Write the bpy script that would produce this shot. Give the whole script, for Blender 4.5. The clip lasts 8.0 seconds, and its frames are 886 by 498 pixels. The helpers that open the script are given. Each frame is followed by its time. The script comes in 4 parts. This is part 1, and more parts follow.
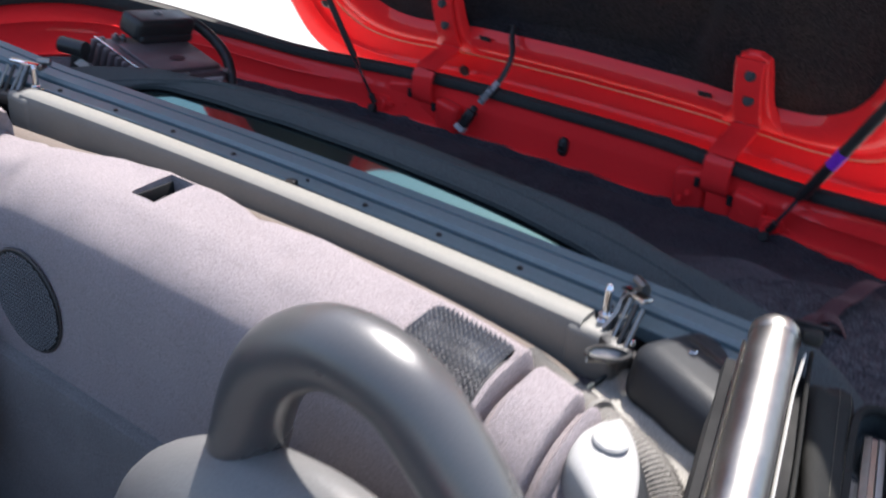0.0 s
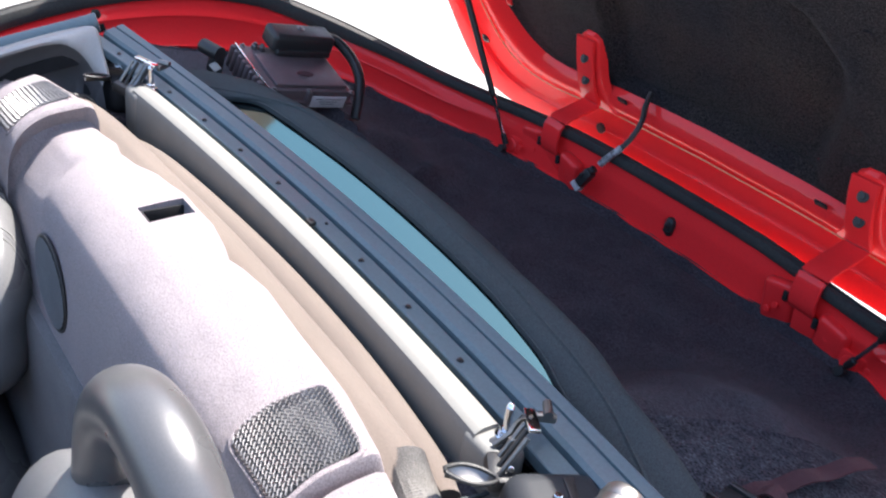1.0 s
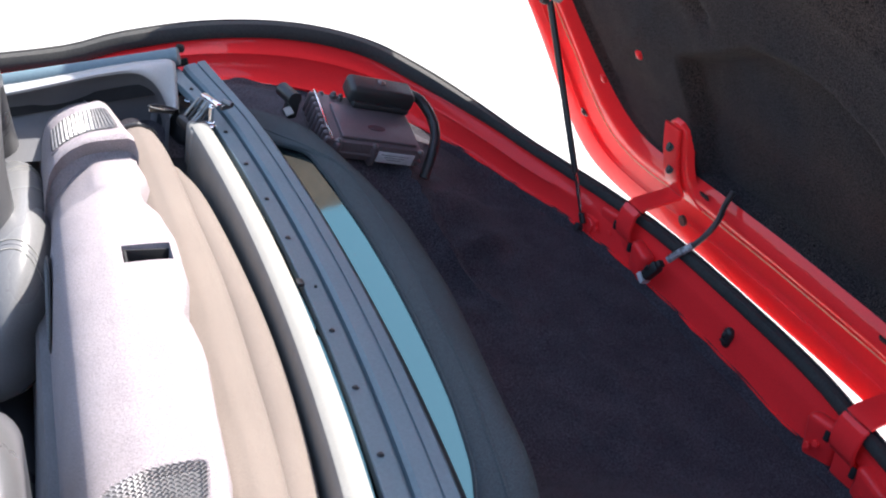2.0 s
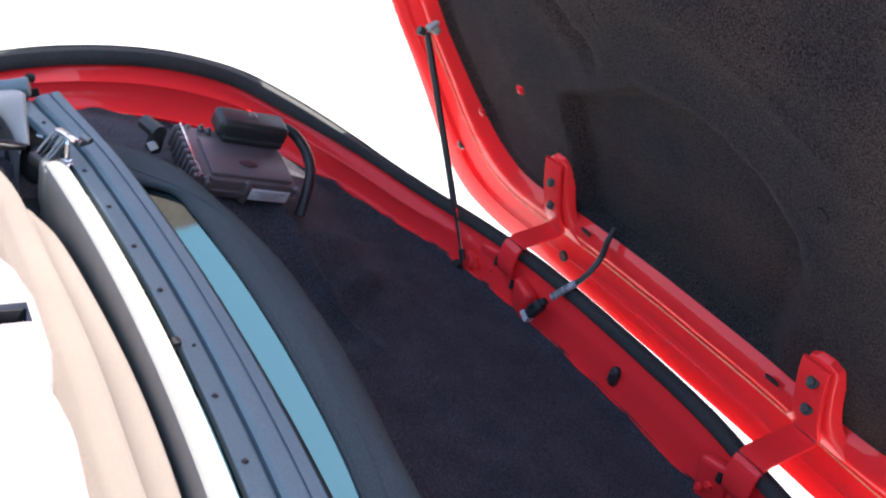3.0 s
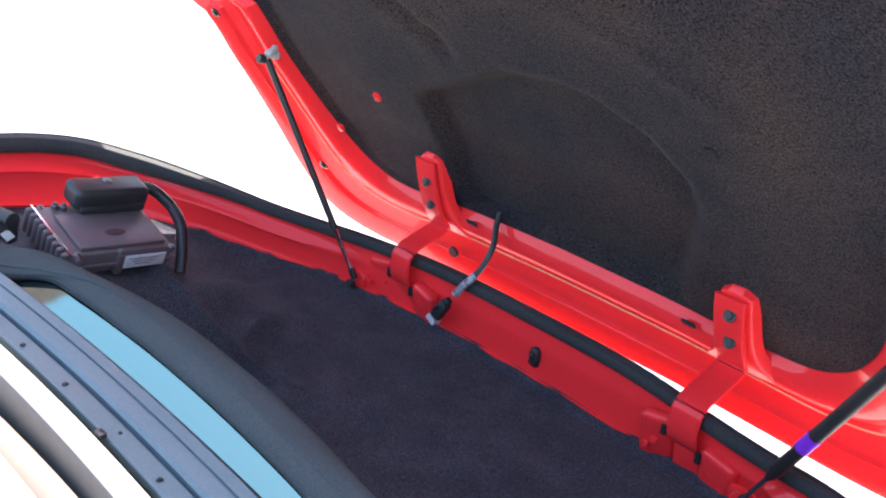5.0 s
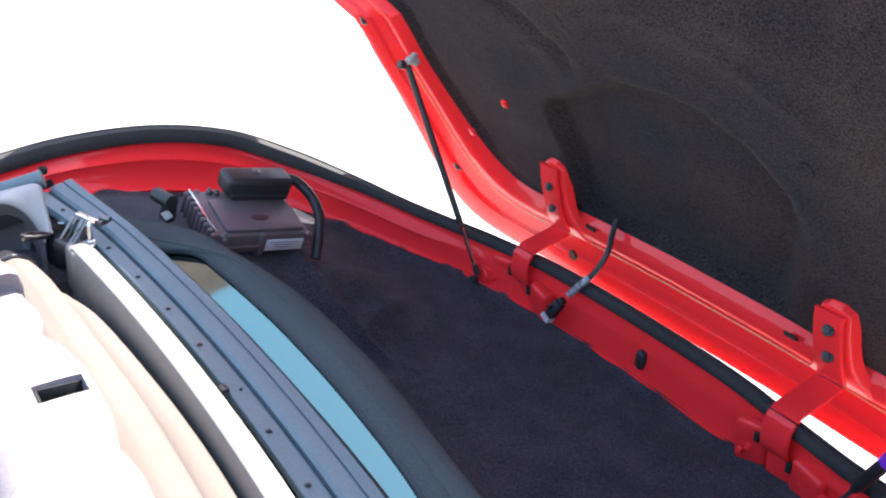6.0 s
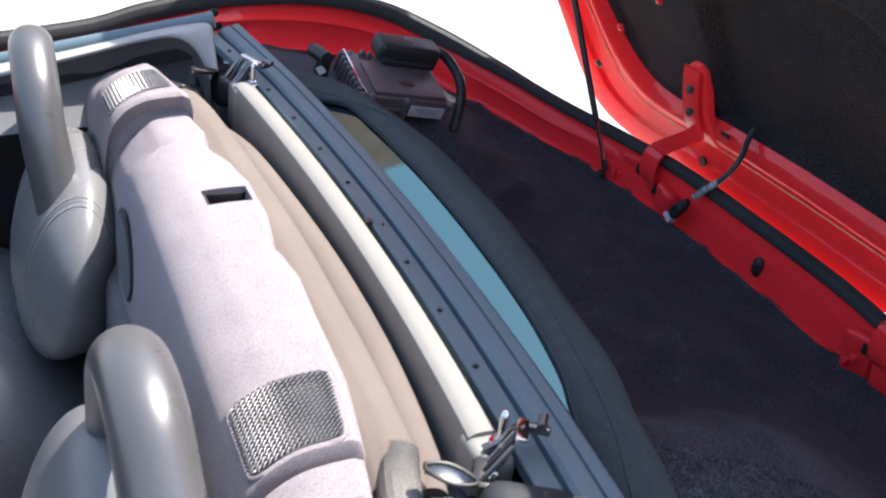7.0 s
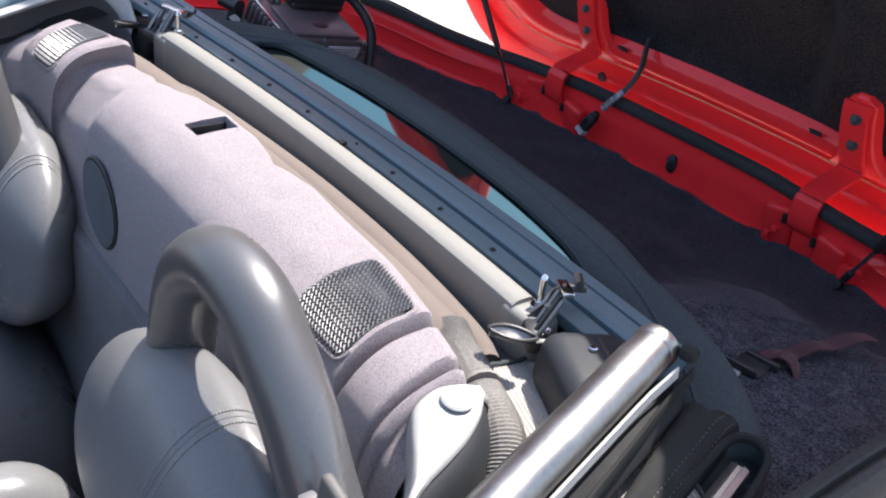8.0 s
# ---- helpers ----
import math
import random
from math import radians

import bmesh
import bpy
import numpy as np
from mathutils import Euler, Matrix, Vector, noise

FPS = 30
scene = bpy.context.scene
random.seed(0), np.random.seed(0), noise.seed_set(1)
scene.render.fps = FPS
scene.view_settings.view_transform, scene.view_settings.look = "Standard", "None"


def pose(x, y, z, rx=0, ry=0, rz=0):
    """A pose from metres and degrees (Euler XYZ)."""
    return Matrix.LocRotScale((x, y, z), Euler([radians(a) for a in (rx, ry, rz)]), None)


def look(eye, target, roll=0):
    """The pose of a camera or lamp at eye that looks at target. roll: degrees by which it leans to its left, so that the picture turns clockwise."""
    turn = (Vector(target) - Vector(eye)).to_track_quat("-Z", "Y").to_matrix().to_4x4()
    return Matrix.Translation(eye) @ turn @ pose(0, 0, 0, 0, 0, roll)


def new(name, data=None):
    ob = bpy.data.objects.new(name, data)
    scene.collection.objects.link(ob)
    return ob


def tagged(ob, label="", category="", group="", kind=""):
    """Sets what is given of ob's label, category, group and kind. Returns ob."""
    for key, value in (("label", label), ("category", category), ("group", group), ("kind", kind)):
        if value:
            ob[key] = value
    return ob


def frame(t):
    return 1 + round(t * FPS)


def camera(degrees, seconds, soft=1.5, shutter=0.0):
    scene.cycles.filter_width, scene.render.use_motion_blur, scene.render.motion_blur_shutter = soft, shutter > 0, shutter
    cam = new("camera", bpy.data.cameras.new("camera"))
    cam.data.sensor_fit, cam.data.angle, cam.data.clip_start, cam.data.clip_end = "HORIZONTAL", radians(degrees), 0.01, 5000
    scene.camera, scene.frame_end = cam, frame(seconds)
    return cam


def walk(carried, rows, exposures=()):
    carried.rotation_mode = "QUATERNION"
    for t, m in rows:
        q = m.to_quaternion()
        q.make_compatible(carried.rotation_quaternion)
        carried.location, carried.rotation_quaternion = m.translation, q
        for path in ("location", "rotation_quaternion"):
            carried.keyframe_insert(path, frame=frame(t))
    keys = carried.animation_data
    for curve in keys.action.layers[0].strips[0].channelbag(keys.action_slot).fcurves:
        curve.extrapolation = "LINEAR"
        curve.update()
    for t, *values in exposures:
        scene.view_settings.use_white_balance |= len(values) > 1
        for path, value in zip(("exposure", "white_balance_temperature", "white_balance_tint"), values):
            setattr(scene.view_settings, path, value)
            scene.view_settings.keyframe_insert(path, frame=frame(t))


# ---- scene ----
cam = camera(48.0, 8.0, soft=2.0, shutter=0.25)
PATH = [
    (0, (0.715, -0.716, 1.392), (-0.319, 0.727, 0.47), 3.4),
    (0.3, (0.799, -0.589, 1.421), (-0.444, 0.698, 0.528), 6.2),
    (0.5, (0.846, -0.533, 1.44), (-0.408, 0.699, 0.487), 10.4),
    (1, (0.878, -0.501, 1.484), (-0.503, 0.577, 0.52), 7.7),
    (1.2, (0.868, -0.476, 1.491), (-0.551, 0.563, 0.539), 6.5),
    (2.3, (0.938, -0.252, 1.545), (-0.669, 0.478, 0.603), 11.6),
    (2.5, (0.924, -0.246, 1.549), (-0.664, 0.541, 0.621), 12.1),
    (3, (0.842, -0.302, 1.525), (-0.642, 0.735, 0.673), 13.7),
    (3.5, (0.716, -0.361, 1.497), (-0.653, 0.877, 0.728), 8.9),
    (4, (0.68, -0.377, 1.473), (-0.584, 0.966, 0.699), 8.0),
    (4.2, (0.679, -0.37, 1.474), (-0.582, 0.97, 0.69), 7.8),
    (5.3, (0.834, -0.332, 1.516), (-0.523, 0.905, 0.723), 2.5),
    (5.5, (0.855, -0.335, 1.517), (-0.548, 0.847, 0.72), 2.4),
    (6, (0.893, -0.339, 1.532), (-0.627, 0.687, 0.734), 3.7),
    (6.5, (0.946, -0.347, 1.523), (-0.649, 0.525, 0.689), 5.9),
    (6.7, (0.956, -0.362, 1.515), (-0.631, 0.438, 0.598), 5.9),
    (7, (0.955, -0.412, 1.491), (-0.596, 0.409, 0.532), 8.6),
    (7.5, (0.946, -0.544, 1.449), (-0.459, 0.527, 0.513), 5.6),
    (8, (0.95, -0.599, 1.425), (-0.418, 0.502, 0.467), 6.8),
]
EXPOSURE = [(0, 1.3), (.5, 1.46), (1, 1.87), (2.5, 1.86), (3.0, 2.12), (3.5, 2.38), (4, 2.52), (5.5, 2.68), (6.0, 2.4), (6.5, 1.84), (7, 1.64), (8, 1.48)]
walk(cam, [(t, look(eye, target, roll)) for t, eye, target, roll in PATH], EXPOSURE)

# ---------------------------------------------------------------- light
SUN_TO = Vector((-0.06, 0.44, 0.87)).normalized()
world = bpy.data.worlds.new("sky")
scene.world = world
world.use_nodes = True
wn = world.node_tree.nodes
sky = wn.new("ShaderNodeTexSky")
sky.sky_type = 'NISHITA'
sky.sun_disc = False
sky.dust_density = 2.2
sky.sun_elevation = math.asin(SUN_TO.z)
sky.sun_rotation = math.atan2(SUN_TO.x, SUN_TO.y)
wn["Background"].inputs["Strength"].default_value = 0.15
world.node_tree.links.new(sky.outputs[0], wn["Background"].inputs["Color"])
sun_data = bpy.data.lights.new("sun", 'SUN')
sun_data.energy, sun_data.angle, sun_data.color = 5.0, radians(0.53), (1.0, 0.95, 0.905)
sun = new("sun", sun_data)
sun.matrix_world = look(SUN_TO * 30, (0, 0, 0))


# ---------------------------------------------------------------- materials
def material(name, colour, rough=0.5, metal=0.0, second=None, scale=8.0, amount=0.3, fine=220.0,
             fine_amount=0.15, bump=0.0, bump_scale=300.0, coat=0.0, spec=0.5, rough_var=0.1, sheen=0.0,
             transmission=0.0, ior=1.45):
    """A procedural surface: stains at a large scale, grain at a fine one, and a fine relief."""
    m = bpy.data.materials.new(name)
    m.use_nodes = True
    nt = m.node_tree
    n, link = nt.nodes, nt.links.new
    b = n["Principled BSDF"]
    tc = n.new("ShaderNodeTexCoord")
    big, small = n.new("ShaderNodeTexNoise"), n.new("ShaderNodeTexNoise")
    big.inputs["Scale"].default_value, big.inputs["Detail"].default_value = scale, 5
    small.inputs["Scale"].default_value, small.inputs["Detail"].default_value = fine, 3
    for t in (big, small):
        link(tc.outputs["Object"], t.inputs["Vector"])
    if second is None:
        second = tuple(c * 0.6 for c in colour)
    ramp = n.new("ShaderNodeMapRange")
    ramp.inputs["From Min"].default_value, ramp.inputs["From Max"].default_value = 0.3, 0.7
    ramp.inputs["To Max"].default_value = amount
    link(big.outputs["Fac"], ramp.inputs["Value"])
    mix = n.new("ShaderNodeMix")
    mix.data_type = 'RGBA'
    mix.inputs["A"].default_value, mix.inputs["B"].default_value = (*colour, 1), (*second, 1)
    link(ramp.outputs[0], mix.inputs["Factor"])
    mix2 = n.new("ShaderNodeMix")
    mix2.data_type, mix2.blend_type = 'RGBA', 'MULTIPLY'
    mix2.inputs["Factor"].default_value = 1.0
    grain = n.new("ShaderNodeMapRange")
    grain.inputs["From Min"].default_value, grain.inputs["From Max"].default_value = 0.3, 0.7
    grain.inputs["To Min"].default_value, grain.inputs["To Max"].default_value = 1 - fine_amount, 1 + fine_amount
    link(small.outputs["Fac"], grain.inputs["Value"])
    link(mix.outputs["Result"], mix2.inputs["A"])
    link(grain.outputs[0], mix2.inputs["B"])
    link(mix2.outputs["Result"], b.inputs["Base Color"])
    rr = n.new("ShaderNodeMapRange")
    rr.inputs["From Min"].default_value, rr.inputs["From Max"].default_value = 0.3, 0.7
    rr.inputs["To Min"].default_value, rr.inputs["To Max"].default_value = max(rough - rough_var, 0.02), min(rough + rough_var, 1)
    link(big.outputs["Fac"], rr.inputs["Value"])
    link(rr.outputs[0], b.inputs["Roughness"])
    b.inputs["Metallic"].default_value = metal
    b.inputs["Specular IOR Level"].default_value = spec
    b.inputs["Coat Weight"].default_value = coat
    b.inputs["Coat Roughness"].default_value = 0.04
    b.inputs["Sheen Weight"].default_value = sheen
    b.inputs["Sheen Roughness"].default_value = 0.5
    b.inputs["Transmission Weight"].default_value = transmission
    b.inputs["IOR"].default_value = ior
    if bump:
        relief = n.new("ShaderNodeTexNoise")
        relief.inputs["Scale"].default_value, relief.inputs["Detail"].default_value = bump_scale, 4
        link(tc.outputs["Object"], relief.inputs["Vector"])
        bn = n.new("ShaderNodeBump")
        bn.inputs["Strength"].default_value, bn.inputs["Distance"].default_value = 1.0, bump
        link(relief.outputs["Fac"], bn.inputs["Height"])
        link(bn.outputs[0], b.inputs["Normal"])
    return m


RED = material("red_paint", (0.93, 0.034, 0.037), 0.34, second=(0.88, 0.028, 0.031), scale=5, amount=0.5, fine=400, fine_amount=0.04,
               coat=0.45, spec=0.06, rough_var=0.06, bump=0.00006, bump_scale=500)
RUBBER = material("black_rubber", (0.034, 0.034, 0.034), 0.7, second=(0.056, 0.054, 0.049), scale=14, amount=0.6, bump=0.0003, bump_scale=250, spec=0.22)
FELT = material("black_felt", (0.0168, 0.0158, 0.0205), 0.97, second=(0.042, 0.0295, 0.0245), scale=4.5, amount=1.0, fine=480, fine_amount=0.95,
                bump=0.0014, bump_scale=520, sheen=0.05, spec=0.05)
TRUNK = material("dark_carpet", (0.037, 0.034, 0.041), 0.97, second=(0.060, 0.054, 0.062), scale=16, amount=0.9, fine=380, fine_amount=0.6,
                 bump=0.0016, bump_scale=600, sheen=0.06, spec=0.08)
RUG = material("grey_carpet", (0.064, 0.064, 0.072), 0.97, second=(0.032, 0.033, 0.040), scale=70, amount=1.0, fine=380, fine_amount=0.8,
               bump=0.002, bump_scale=450, spec=0.1)
SHELF = material("lilac_grey_carpet", (0.282, 0.247, 0.260), 0.95, second=(0.236, 0.207, 0.219), scale=12, amount=0.6, fine=650, fine_amount=0.26,
                 bump=0.0022, bump_scale=1150, sheen=0.06, spec=0.1)
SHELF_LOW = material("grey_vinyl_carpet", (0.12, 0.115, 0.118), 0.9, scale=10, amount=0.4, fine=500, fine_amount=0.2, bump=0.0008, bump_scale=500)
GREY = material("grey_plastic", (0.43, 0.42, 0.395), 0.46, second=(0.35, 0.34, 0.32), scale=20, amount=0.5, fine=700, fine_amount=0.08,
                bump=0.0002, bump_scale=900)
LIGHTGREY = material("light_grey_plastic", (0.30, 0.298, 0.295), 0.38, second=(0.26, 0.258, 0.255), scale=20, amount=0.5, fine=700, fine_amount=0.08,
                     bump=0.0002, bump_scale=900)
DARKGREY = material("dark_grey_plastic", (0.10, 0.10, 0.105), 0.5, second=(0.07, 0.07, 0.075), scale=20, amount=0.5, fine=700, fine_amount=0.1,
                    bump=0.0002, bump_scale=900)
BOW = material("black_anodised_metal", (0.082, 0.122, 0.143), 0.44, metal=0.0, second=(0.074, 0.114, 0.134), scale=10, amount=0.6, fine=300,
               fine_amount=0.1, rough_var=0.06, spec=0.7)
BEIGE = material("beige_headliner", (0.132, 0.109, 0.095), 0.9, second=(0.110, 0.091, 0.080), scale=7, amount=0.6, fine=700, fine_amount=0.08,
                 bump=0.0005, bump_scale=900, sheen=0.1, spec=0.1)
CANVAS = material("black_canvas", (0.046, 0.054, 0.057), 0.9, second=(0.058, 0.067, 0.071), scale=10, amount=0.6, fine=900, fine_amount=0.35,
                  bump=0.0006, bump_scale=1100, spec=0.12)
FADED = material("faded_black_canvas", (0.018, 0.018, 0.018), 0.92, second=(0.032, 0.032, 0.030), scale=18, amount=0.8, fine=1500, fine_amount=0.3,
                 bump=0.0003, bump_scale=1400, spec=0.1)
SLATE = material("slate_plastic", (0.022, 0.024, 0.028), 0.5, second=(0.034, 0.036, 0.039), scale=20, amount=0.5, fine=700, fine_amount=0.1, bump=0.0002, bump_scale=900, spec=0.22)
CREAM = material("cream_grey_plastic", (0.182, 0.178, 0.164), 0.55, second=(0.150, 0.147, 0.135), scale=16, amount=0.6, fine=700, fine_amount=0.08, bump=0.0002, bump_scale=900)
TAUPE = material("taupe_plastic", (0.085, 0.080, 0.075), 0.6, second=(0.06, 0.057, 0.054), scale=16, amount=0.6, fine=700, fine_amount=0.1)
SEALER = material("pale_seam_sealer", (0.78, 0.40, 0.20), 0.4, second=(0.66, 0.22, 0.12), scale=40, amount=0.6)
TILE = material("tan_roof_tile", (0.17, 0.062, 0.052), 0.85, second=(0.11, 0.045, 0.040), scale=1.2, amount=0.9, fine=9, fine_amount=0.3)
RENDER = material("pale_wall_plaster", (0.36, 0.33, 0.27), 0.9, scale=0.7, amount=0.4, fine=20, fine_amount=0.1)
CHROME = material("chrome", (0.75, 0.75, 0.76), 0.14, metal=1.0, scale=30, amount=0.3, fine_amount=0.03)
STEEL = material("brushed_steel", (0.22, 0.216, 0.21), 0.40, metal=1.0, second=(0.23, 0.23, 0.23), scale=24, amount=0.6, fine_amount=0.08)
BLACK = material("black_plastic", (0.018, 0.018, 0.019), 0.42, second=(0.03, 0.03, 0.03), scale=25, amount=0.5, fine=500, fine_amount=0.1,
                 bump=0.0002, bump_scale=700)
LEATHER = material("grey_leather", (0.126, 0.125, 0.126), 0.32, second=(0.104, 0.103, 0.104), scale=9, amount=0.5, fine=420, fine_amount=0.08,
                   bump=0.00018, bump_scale=420, spec=0.5)
HOOP = material("grey_vinyl_hoop", (0.104, 0.104, 0.108), 0.34, metal=0.45, second=(0.090, 0.090, 0.094), scale=12, amount=0.5, fine=600, fine_amount=0.06,
                bump=0.00004, bump_scale=700)
ALU = material("cast_box_metal", (0.15, 0.115, 0.12), 0.42, metal=0.3, second=(0.11, 0.088, 0.092), scale=20, amount=0.6, fine=500,
               fine_amount=0.15, bump=0.0003, bump_scale=500)
LABEL = material("paper_label", (0.55, 0.54, 0.55), 0.5, scale=60, amount=0.4, fine=400)
TAPE = material("dirty_white_tape", (0.42, 0.42, 0.43), 0.6, second=(0.05, 0.05, 0.055), scale=110, amount=1.0, fine=300, fine_amount=0.3)
PURPLE = material("purple_tape", (0.22, 0.03, 0.55), 0.45, scale=50, amount=0.3)
WEB = material("grey_webbing", (0.33, 0.312, 0.285), 0.85, second=(0.25, 0.236, 0.215), scale=30, amount=0.5, fine=900, fine_amount=0.3,
               bump=0.0006, bump_scale=900)
RIBBED = material("dark_grey_webbing", (0.19, 0.18, 0.168), 0.85, second=(0.14, 0.134, 0.125), scale=30, amount=0.5, fine=900, fine_amount=0.3, bump=0.0005, bump_scale=900, spec=0.1)
THREAD = material("ochre_thread", (0.13, 0.12, 0.09), 0.9, second=(0.09, 0.085, 0.065), scale=60)
BROWN = material("brown_red_webbing", (0.066, 0.026, 0.030), 0.85, second=(0.046, 0.019, 0.022), scale=30, amount=0.5, fine=900, fine_amount=0.3,
                 bump=0.0005, bump_scale=900)
GROUND = material("pale_concrete", (0.30, 0.295, 0.285), 0.9, second=(0.25, 0.246, 0.24), scale=0.8, amount=0.6, fine=60, fine_amount=0.08,
                  bump=0.002, bump_scale=120)
GLASS = material("tinted_glass", (0.012, 0.016, 0.017), 0.03, second=(0.016, 0.02, 0.02), scale=8, amount=0.5, fine=50, fine_amount=0.02,
                 rough_var=0.015, spec=1.0, ior=2.5)
GLASS.node_tree.nodes["Principled BSDF"].inputs["Specular Tint"].default_value = (0.43, 0.70, 0.61, 1)
# near-black that stands in for the shade inside gaps and hollows
VOID = material("gap_shade_black", (0.012, 0.012, 0.013), 0.9, scale=20, amount=0.3)


# ---------------------------------------------------------------- mesh helpers
ORIGIN = {}


def thing(name, at, label, category, group="", kind=""):
    """An Empty at the base of a thing; its parts are given in world coordinates."""
    ob = new(name)
    ob.location = at
    ob.empty_display_size = 0.02
    ORIGIN[ob.name] = Vector(at)
    return tagged(ob, label, category, group, kind)


def part(name, bm, mat, parent=None, label="", sharp=35.0):
    """One bmesh as one mesh object under a thing or a part."""
    me = bpy.data.meshes.new(name)
    org = ORIGIN.get(parent.name, Vector()) if parent else Vector()
    bmesh.ops.recalc_face_normals(bm, faces=bm.faces[:])
    for v in bm.verts:
        v.co -= org
    bm.to_mesh(me)
    bm.free()
    me.materials.append(mat)
    for p in me.polygons:
        p.use_smooth = True
    me.set_sharp_from_angle(angle=radians(sharp))
    ob = new(name, me)
    if parent:
        ob.parent = parent
        ORIGIN[ob.name] = org
    if label:
        ob["label"] = label
    return ob


def structure(name, bm, mat, label, category=""):
    ob = part(name, bm, mat)
    return tagged(ob, label, category, "", "structure")


def spline(pts, per=6):
    """A smooth line through the points, per steps to each span."""
    p = [Vector(q) for q in pts]
    p = [2 * p[0] - p[1]] + p + [2 * p[-1] - p[-2]]
    out = []
    for i in range(1, len(p) - 2):
        a, b, c, d = p[i - 1:i + 3]
        for k in range(per):
            t = k / per
            out.append(0.5 * ((2 * b) + (c - a) * t + (2 * a - 5 * b + 4 * c - d) * t * t + (3 * b - a - 3 * c + d) * t ** 3))
    out.append(p[-2])
    return out


def grid(rows, close_u=False, close_v=False, cap=False):
    """A sheet through rows of points."""
    bm = bmesh.new()
    vs = [[bm.verts.new(p) for p in row] for row in rows]
    nu, nv = len(vs), len(vs[0])
    for i in range(nu if close_u else nu - 1):
        for j in range(nv if close_v else nv - 1):
            q = (vs[i][j], vs[(i + 1) % nu][j], vs[(i + 1) % nu][(j + 1) % nv], vs[i][(j + 1) % nv])
            if len(set(q)) == 4:
                bm.faces.new(q)
    if cap and close_v:
        bm.faces.new(vs[0])
        bm.faces.new(vs[-1])
    return bm


def sweep(path, section, up=(0, 0, 1), cap=True, scale=None):
    """A closed section (right, up) carried along a path."""
    up = Vector(up)
    rows = []
    for i, p in enumerate(path):
        p = Vector(p)
        t = (Vector(path[min(i + 1, len(path) - 1)]) - Vector(path[max(i - 1, 0)])).normalized()
        r = t.cross(up).normalized()
        n = r.cross(t)
        k = scale[i] if scale else 1.0
        rows.append([p + r * a * k + n * b * k for a, b in section])
    return grid(rows, close_v=True, cap=cap)


def circle(r, n=14, squash=1.0):
    return [(r * math.cos(2 * math.pi * k / n), r * squash * math.sin(2 * math.pi * k / n)) for k in range(n)]


def tube(path, r, n=14, up=(0, 0, 1), squash=1.0, scale=None):
    return sweep(path, circle(r, n, squash), up, True, scale)


def box(size, at=(0, 0, 0), bevel=0.004, turn=(0, 0, 0), segments=2):
    """A box with rounded edges."""
    bm = bmesh.new()
    bmesh.ops.create_cube(bm, size=1.0, matrix=Matrix.Diagonal((*size, 1)))
    if bevel:
        bmesh.ops.bevel(bm, geom=bm.edges[:], offset=min(bevel, 0.45 * min(size)), segments=segments, affect='EDGES', profile=0.5)
    bm.transform(pose(*at, *turn))
    return bm


def disc(r, h, at, axis=(0, 0, 1), n=18, bevel=0.0008, r2=None):
    """A short cylinder that stands on at, along axis."""
    bm = bmesh.new()
    bmesh.ops.create_cone(bm, cap_ends=True, segments=n, radius1=r, radius2=r if r2 is None else r2, depth=h)
    if bevel:
        bmesh.ops.bevel(bm, geom=[e for e in bm.edges if all(len(f.verts) > 4 for f in e.link_faces[:1])], offset=bevel, segments=1, affect='EDGES')
    bm.transform(Matrix.Translation(Vector(at)) @ Vector(axis).normalized().to_track_quat('Z', 'Y').to_matrix().to_4x4() @ Matrix.Translation((0, 0, h / 2)))
    return bm


def blob(centre, radii, power=2.6, n=28, m=20, shape=None):
    """A rounded cushion: a superellipsoid, which shape may bend."""
    def f(v, e):
        return math.copysign(abs(v) ** e, v)
    rows = []
    e = 2 / power
    for i in range(m + 1):
        a = -math.pi / 2 + math.pi * i / m
        row = []
        for j in range(n):
            b = 2 * math.pi * j / n
            q = Vector((f(math.cos(a), e) * f(math.cos(b), e), f(math.cos(a), e) * f(math.sin(b), e), f(math.sin(a), e)))
            if shape:
                q = shape(q)
            row.append(Vector(centre) + Vector(q[k] * radii[k] for k in range(3)))
        rows.append(row)
    bm = grid(rows, close_v=True)
    bmesh.ops.remove_doubles(bm, verts=bm.verts[:], dist=1e-5)
    return bm


def merge(*bms):
    """Several bmeshes as one part."""
    out = bms[0]
    for b in bms[1:]:
        me = bpy.data.meshes.new("tmp")
        b.to_mesh(me)
        b.free()
        out.from_mesh(me)
        bpy.data.meshes.remove(me)
    return out


def smooth(a, b, x):
    t = min(max((x - a) / (b - a), 0.0), 1.0)
    return t * t * (3 - 2 * t)


def table(x, rows):
    """Linear reading of a small table."""
    if x <= rows[0][0]:
        return rows[0][1]
    for (x0, y0), (x1, y1) in zip(rows, rows[1:]):
        if x <= x1:
            return y0 + (y1 - y0) * (x - x0) / (x1 - x0)
    return rows[-1][1]


# ---------------------------------------------------------------- ground
structure("ground", grid([[(x, y, 0.0) for x in (-400, -40, -6, 0, 6, 40, 400)] for y in (-400, -40, -6, 0, 6, 40, 400)]), GROUND,
          "pale sunlit concrete driveway round the car", "ground")

